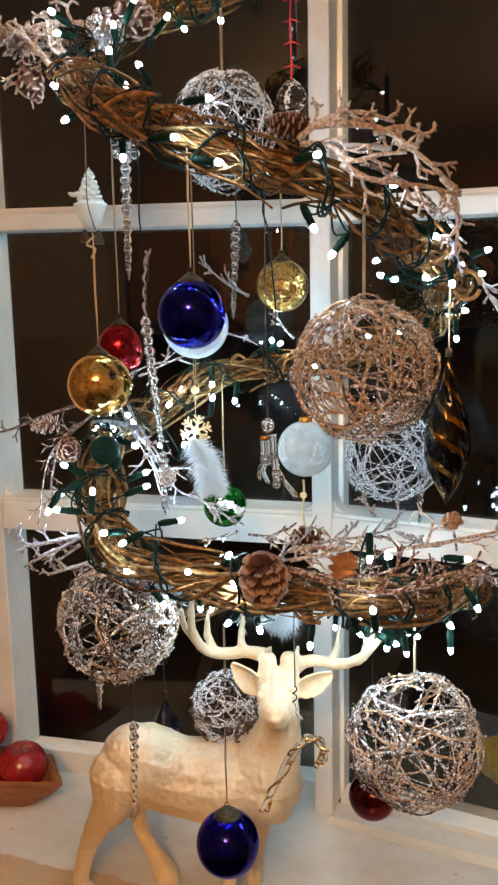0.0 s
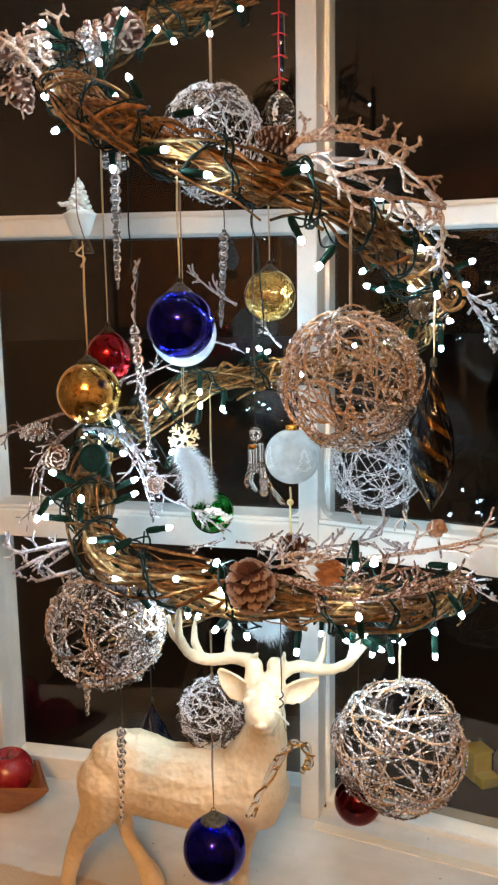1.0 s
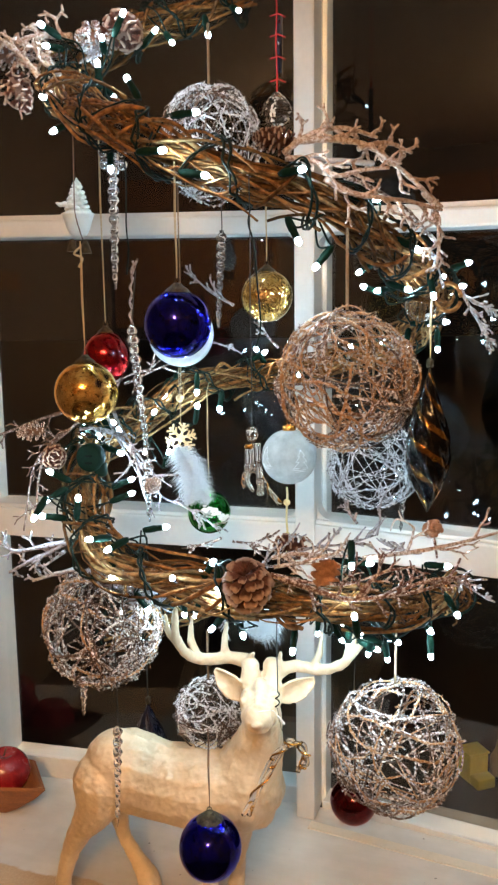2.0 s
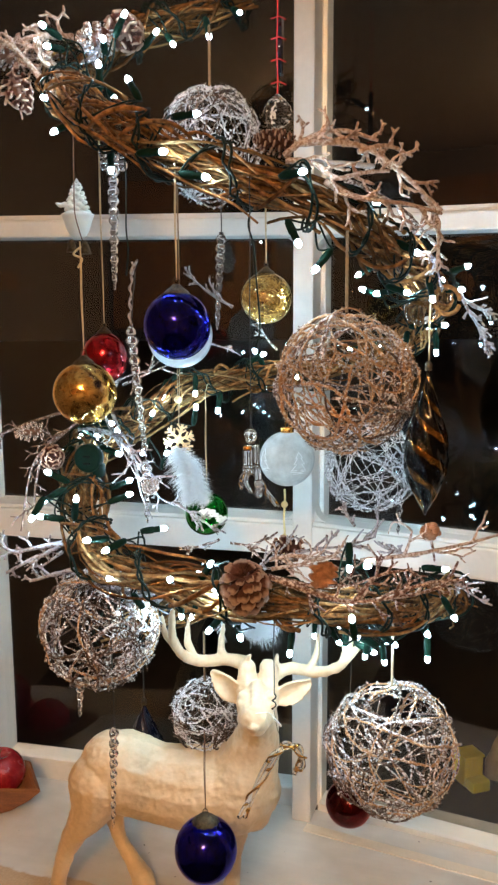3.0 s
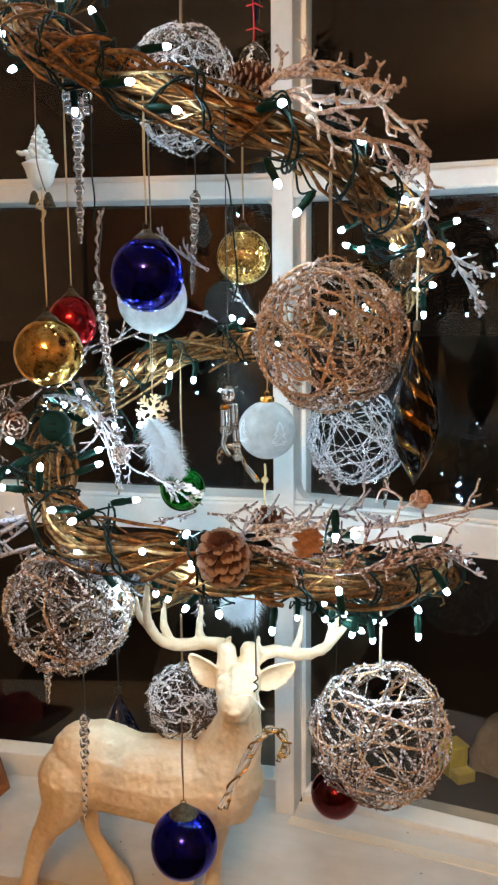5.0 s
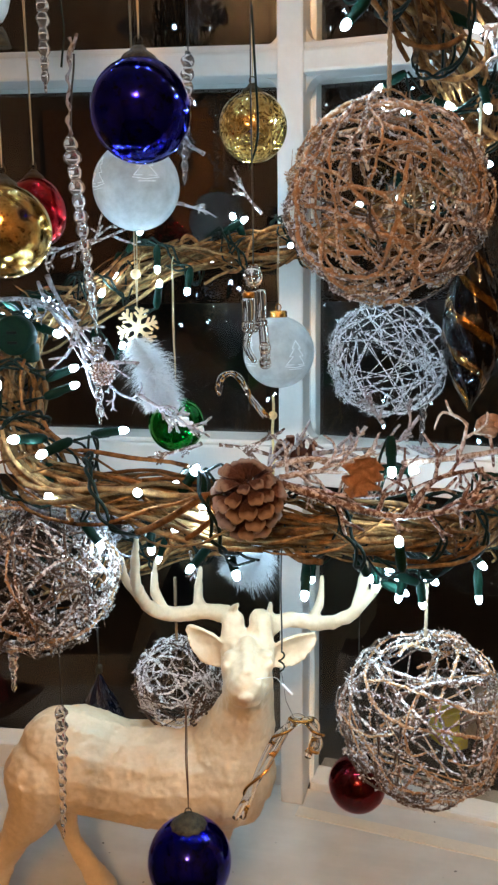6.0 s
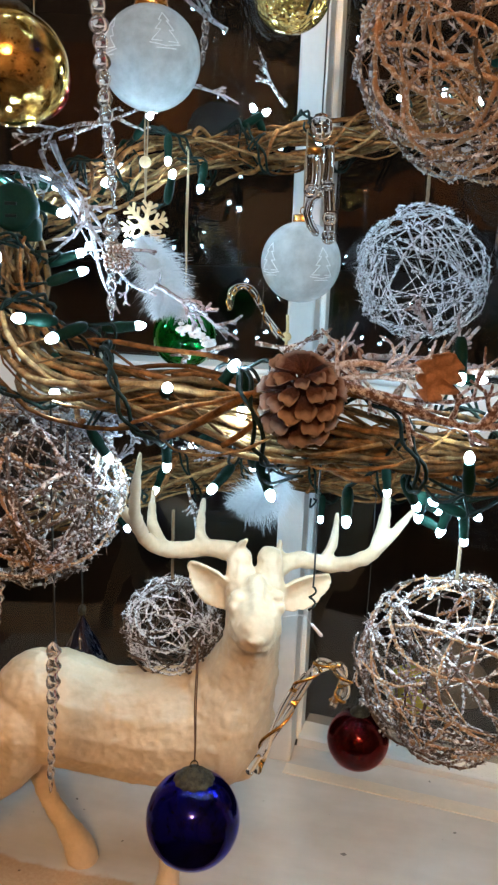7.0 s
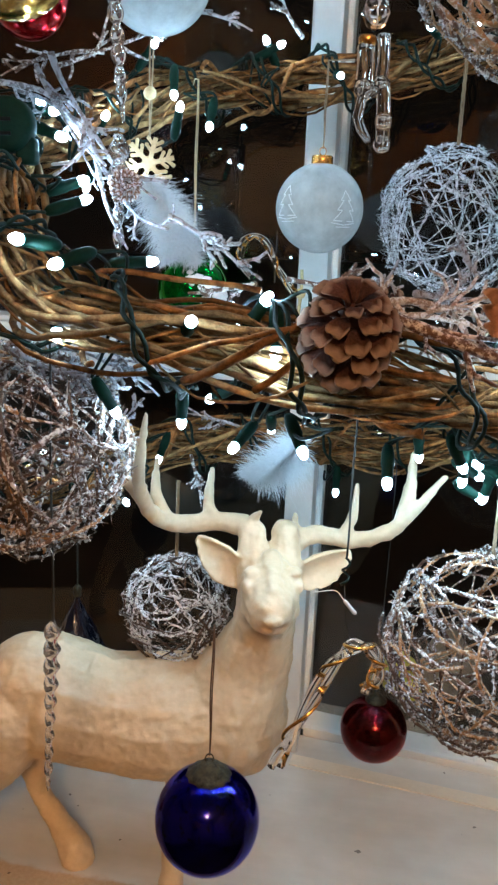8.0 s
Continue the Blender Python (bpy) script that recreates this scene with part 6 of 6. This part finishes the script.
    limb([(0.043, 0.998, 1.038), (0.053, 1.005, 1.047), (0.076, 1.016, 1.050), (0.104, 1.016, 1.045), (0.129, 1.002, 1.055), (0.147, 0.992, 1.075), (0.173, 0.985, 1.111)], [0.0110, 0.0100, 0.0082, 0.0078, 0.0070, 0.0060, 0.0026], 10)
    limb([(0.140, 0.995, 1.066), (0.148, 0.999, 1.090), (0.150, 1.002, 1.126)], [0.0068, 0.0062, 0.0035], 10)
    limb([(0.098, 1.016, 1.048), (0.107, 1.022, 1.066), (0.110, 1.028, 1.092)], [0.0060, 0.0048, 0.0024], 10)
    limb([(0.050, 1.004, 1.048), (0.053, 1.012, 1.058), (0.055, 1.020, 1.067)], [0.0060, 0.0042, 0.0024], 10)
    # legs
    limb([(-0.190, y - 0.016, 0.885), (-0.200, y - 0.018, 0.846), (-0.222, y - 0.017, 0.812), (-0.238, y - 0.014, 0.780), (-0.249, y - 0.010, 0.742), (-0.254, y - 0.004, 0.715), (-0.248, y - 0.006, 0.703)], [0.042, 0.030, 0.0175, 0.0130, 0.0110, 0.0118, 0.0125])
    limb([(-0.174, y + 0.022, 0.870), (-0.178, y + 0.026, 0.815), (-0.170, y + 0.026, 0.772), (-0.151, y + 0.022, 0.738), (-0.140, y + 0.020, 0.718), (-0.134, y + 0.016, 0.704)], [0.032, 0.015, 0.0092, 0.0115, 0.0155, 0.0170])
    limb([(-0.016, y - 0.022, 0.860), (-0.036, y - 0.028, 0.800), (-0.043, y - 0.030, 0.755), (-0.044, y - 0.030, 0.722), (-0.046, y - 0.034, 0.704)], [0.034, 0.0165, 0.0115, 0.0105, 0.0130])
    limb([(0.006, y + 0.020, 0.855), (0.002, y + 0.024, 0.800), (-0.006, y + 0.024, 0.752), (-0.008, y + 0.022, 0.720), (-0.010, y + 0.018, 0.704)], [0.034, 0.0165, 0.0115, 0.0105, 0.0130])
    # tail
    limb([(-0.208, y, 0.902), (-0.220, y, 0.886), (-0.221, y - 0.002, 0.868)], [0.013, 0.009, 0.004])
    ob = single("deer_statue", gg, DEER, "cream plaster stag standing on the sill, head turned to the room", "statue")
    rm = ob.modifiers.new("skin", "REMESH")
    rm.mode, rm.voxel_size, rm.use_smooth_shade = "VOXEL", 0.0018, True
    sm = ob.modifiers.new("soften", "SMOOTH")
    sm.factor, sm.iterations = 0.5, 3
    tex = bpy.data.textures.new("modelling", "CLOUDS")
    tex.noise_scale = 0.020
    dp = ob.modifiers.new("modelling", "DISPLACE")
    dp.texture, dp.strength, dp.mid_level, dp.texture_coords = tex, 0.0020, 0.5, "LOCAL"
    fur = bpy.data.textures.new("fur", "CLOUDS")
    fur.noise_scale, fur.noise_depth = 0.0078, 2
    df = ob.modifiers.new("fur", "DISPLACE")
    df.texture, df.strength, df.mid_level, df.texture_coords = fur, 0.0027, 0.5, "LOCAL"
    return ob


deer()

# ---- fruit bowl and things outside ----
bw = V((-0.475, 1.264, 0.700))
bowl = thing("fruit_bowl", "carved brown wooden bowl with red apples at the window", "bowl", place=bw)


def carved_bowl():
    """A thick hewn bowl with six flat sides."""
    rim = [(0.152, -0.057), (0.111, 0.033), (0.010, 0.062), (-0.120, 0.055), (-0.165, 0.0), (-0.120, -0.052)]
    rings = [(0.50, 0.0), (0.62, 0.008), (0.86, 0.034), (1.0, 0.055), (0.965, 0.059), (0.90, 0.056), (0.70, 0.022), (0.50, 0.012)]
    bm = bmesh.new()
    loops = [[bm.verts.new(bw + V((x * k, y * k - 0.010 * (1 - k), z))) for x, y in rim] for k, z in rings]
    for a, b in zip(loops, loops[1:]):
        for i in range(6):
            bm.faces.new((a[i], a[(i + 1) % 6], b[(i + 1) % 6], b[i]))
    bm.faces.new(loops[0][::-1])
    bm.faces.new(loops[-1])
    bmesh.ops.bevel(bm, geom=bm.edges[:], offset=0.0028, segments=2, affect="EDGES", clamp_overlap=True)
    bmesh.ops.recalc_face_normals(bm, faces=bm.faces[:])
    me = bpy.data.meshes.new("dish")
    bm.to_mesh(me)
    bm.free()
    me.materials.append(BOWL_WOOD)
    return me


part("dish", carved_bowl(), BOWL_WOOD, bowl)
for k, (dx, dy, dz, r) in enumerate(((0.067, -0.002, 0.058, 0.041), (-0.016, -0.012, 0.056, 0.039), (-0.085, 0.008, 0.056, 0.039), (0.000, 0.020, 0.110, 0.037), (-0.060, 0.012, 0.112, 0.036))):
    ap = thing("apple", "shiny dark red apple in the wooden bowl", "apple", "apples in the bowl", place=bw + V((dx, dy, dz)))
    prof = []
    for j in range(19):
        a = math.pi * j / 18
        rr = r * math.sin(a) ** 0.9 * (1.04 + 0.06 * -math.cos(a) * -1)
        zz = -r * 0.92 * math.cos(a) * (1 - 0.30 * max(0, abs(math.cos(a)) - 0.86) / 0.14)
        prof.append((max(rr, 0.0012), zz))
    part("fruit", Geo().lathe(prof, 26, Matrix.Translation(bw + V((dx, dy, dz)))), APPLE, ap)
    t0 = bw + V((dx, dy, dz + r * 0.62))
    part("stem", Geo().tube([t0, t0 + V((0.001, 0, 0.006)), t0 + V((0.004, 0.001, 0.014))], [0.0014, 0.0011, 0.0015], 6), STEM, ap)

yb = V((0.735, 2.62, -0.058))
ob = thing("yellow_box", "dull yellow plastic box out in the dark", "box", place=yb)
yd = Matrix.Translation(yb) @ Matrix.Rotation(0.35, 4, "Z") @ Matrix.Diagonal((0.72, 0.9, 1.1, 1))
part("body", Geo().box((-0.050, -0.035, 0.0), (0.050, 0.040, 0.088), 0.006, yd), YELLOW, ob)

part("rim", Geo().box((-0.054, -0.039, 0.089), (0.054, 0.044, 0.097), 0.003, yd), YELLOW, ob)
part("step", Geo().box((-0.045, -0.085, 0.0), (0.048, -0.036, 0.034), 0.005, yd), YELLOW, ob)

def garden_stone(c, size):
    """A rounded, uneven boulder."""
    bm = bmesh.new()
    bmesh.ops.create_icosphere(bm, subdivisions=4, radius=1.0)
    for v in bm.verts:
        d = v.co.copy()
        lump = 1 + 0.10 * math.sin(3.1 * d.x + 1.7 * d.z) + 0.07 * math.sin(5.3 * d.y - 2.2 * d.x) + 0.03 * math.sin(11 * d.z + 7 * d.y)
        v.co = V((d.x * size[0], d.y * size[1], max(d.z, -0.35) * size[2])) * lump
    me = bpy.data.meshes.new("garden_stone")
    bm.to_mesh(me)
    bm.free()
    me.materials.append(STONE)
    me.polygons.foreach_set("use_smooth", [True] * len(me.polygons))
    ob = tagged(new("garden_stone", me), "pale rounded stone lying out in the dark", "stone")
    ob.location = c
    return ob


STONE = surface("pale_stone", (0.30, 0.25, 0.19), (0.46, 0.40, 0.31), 14, 120, 0.8, 0.9, 0.6, dist=0.004)
garden_stone((0.905, 2.66, -0.020), (0.100, 0.090, 0.125))
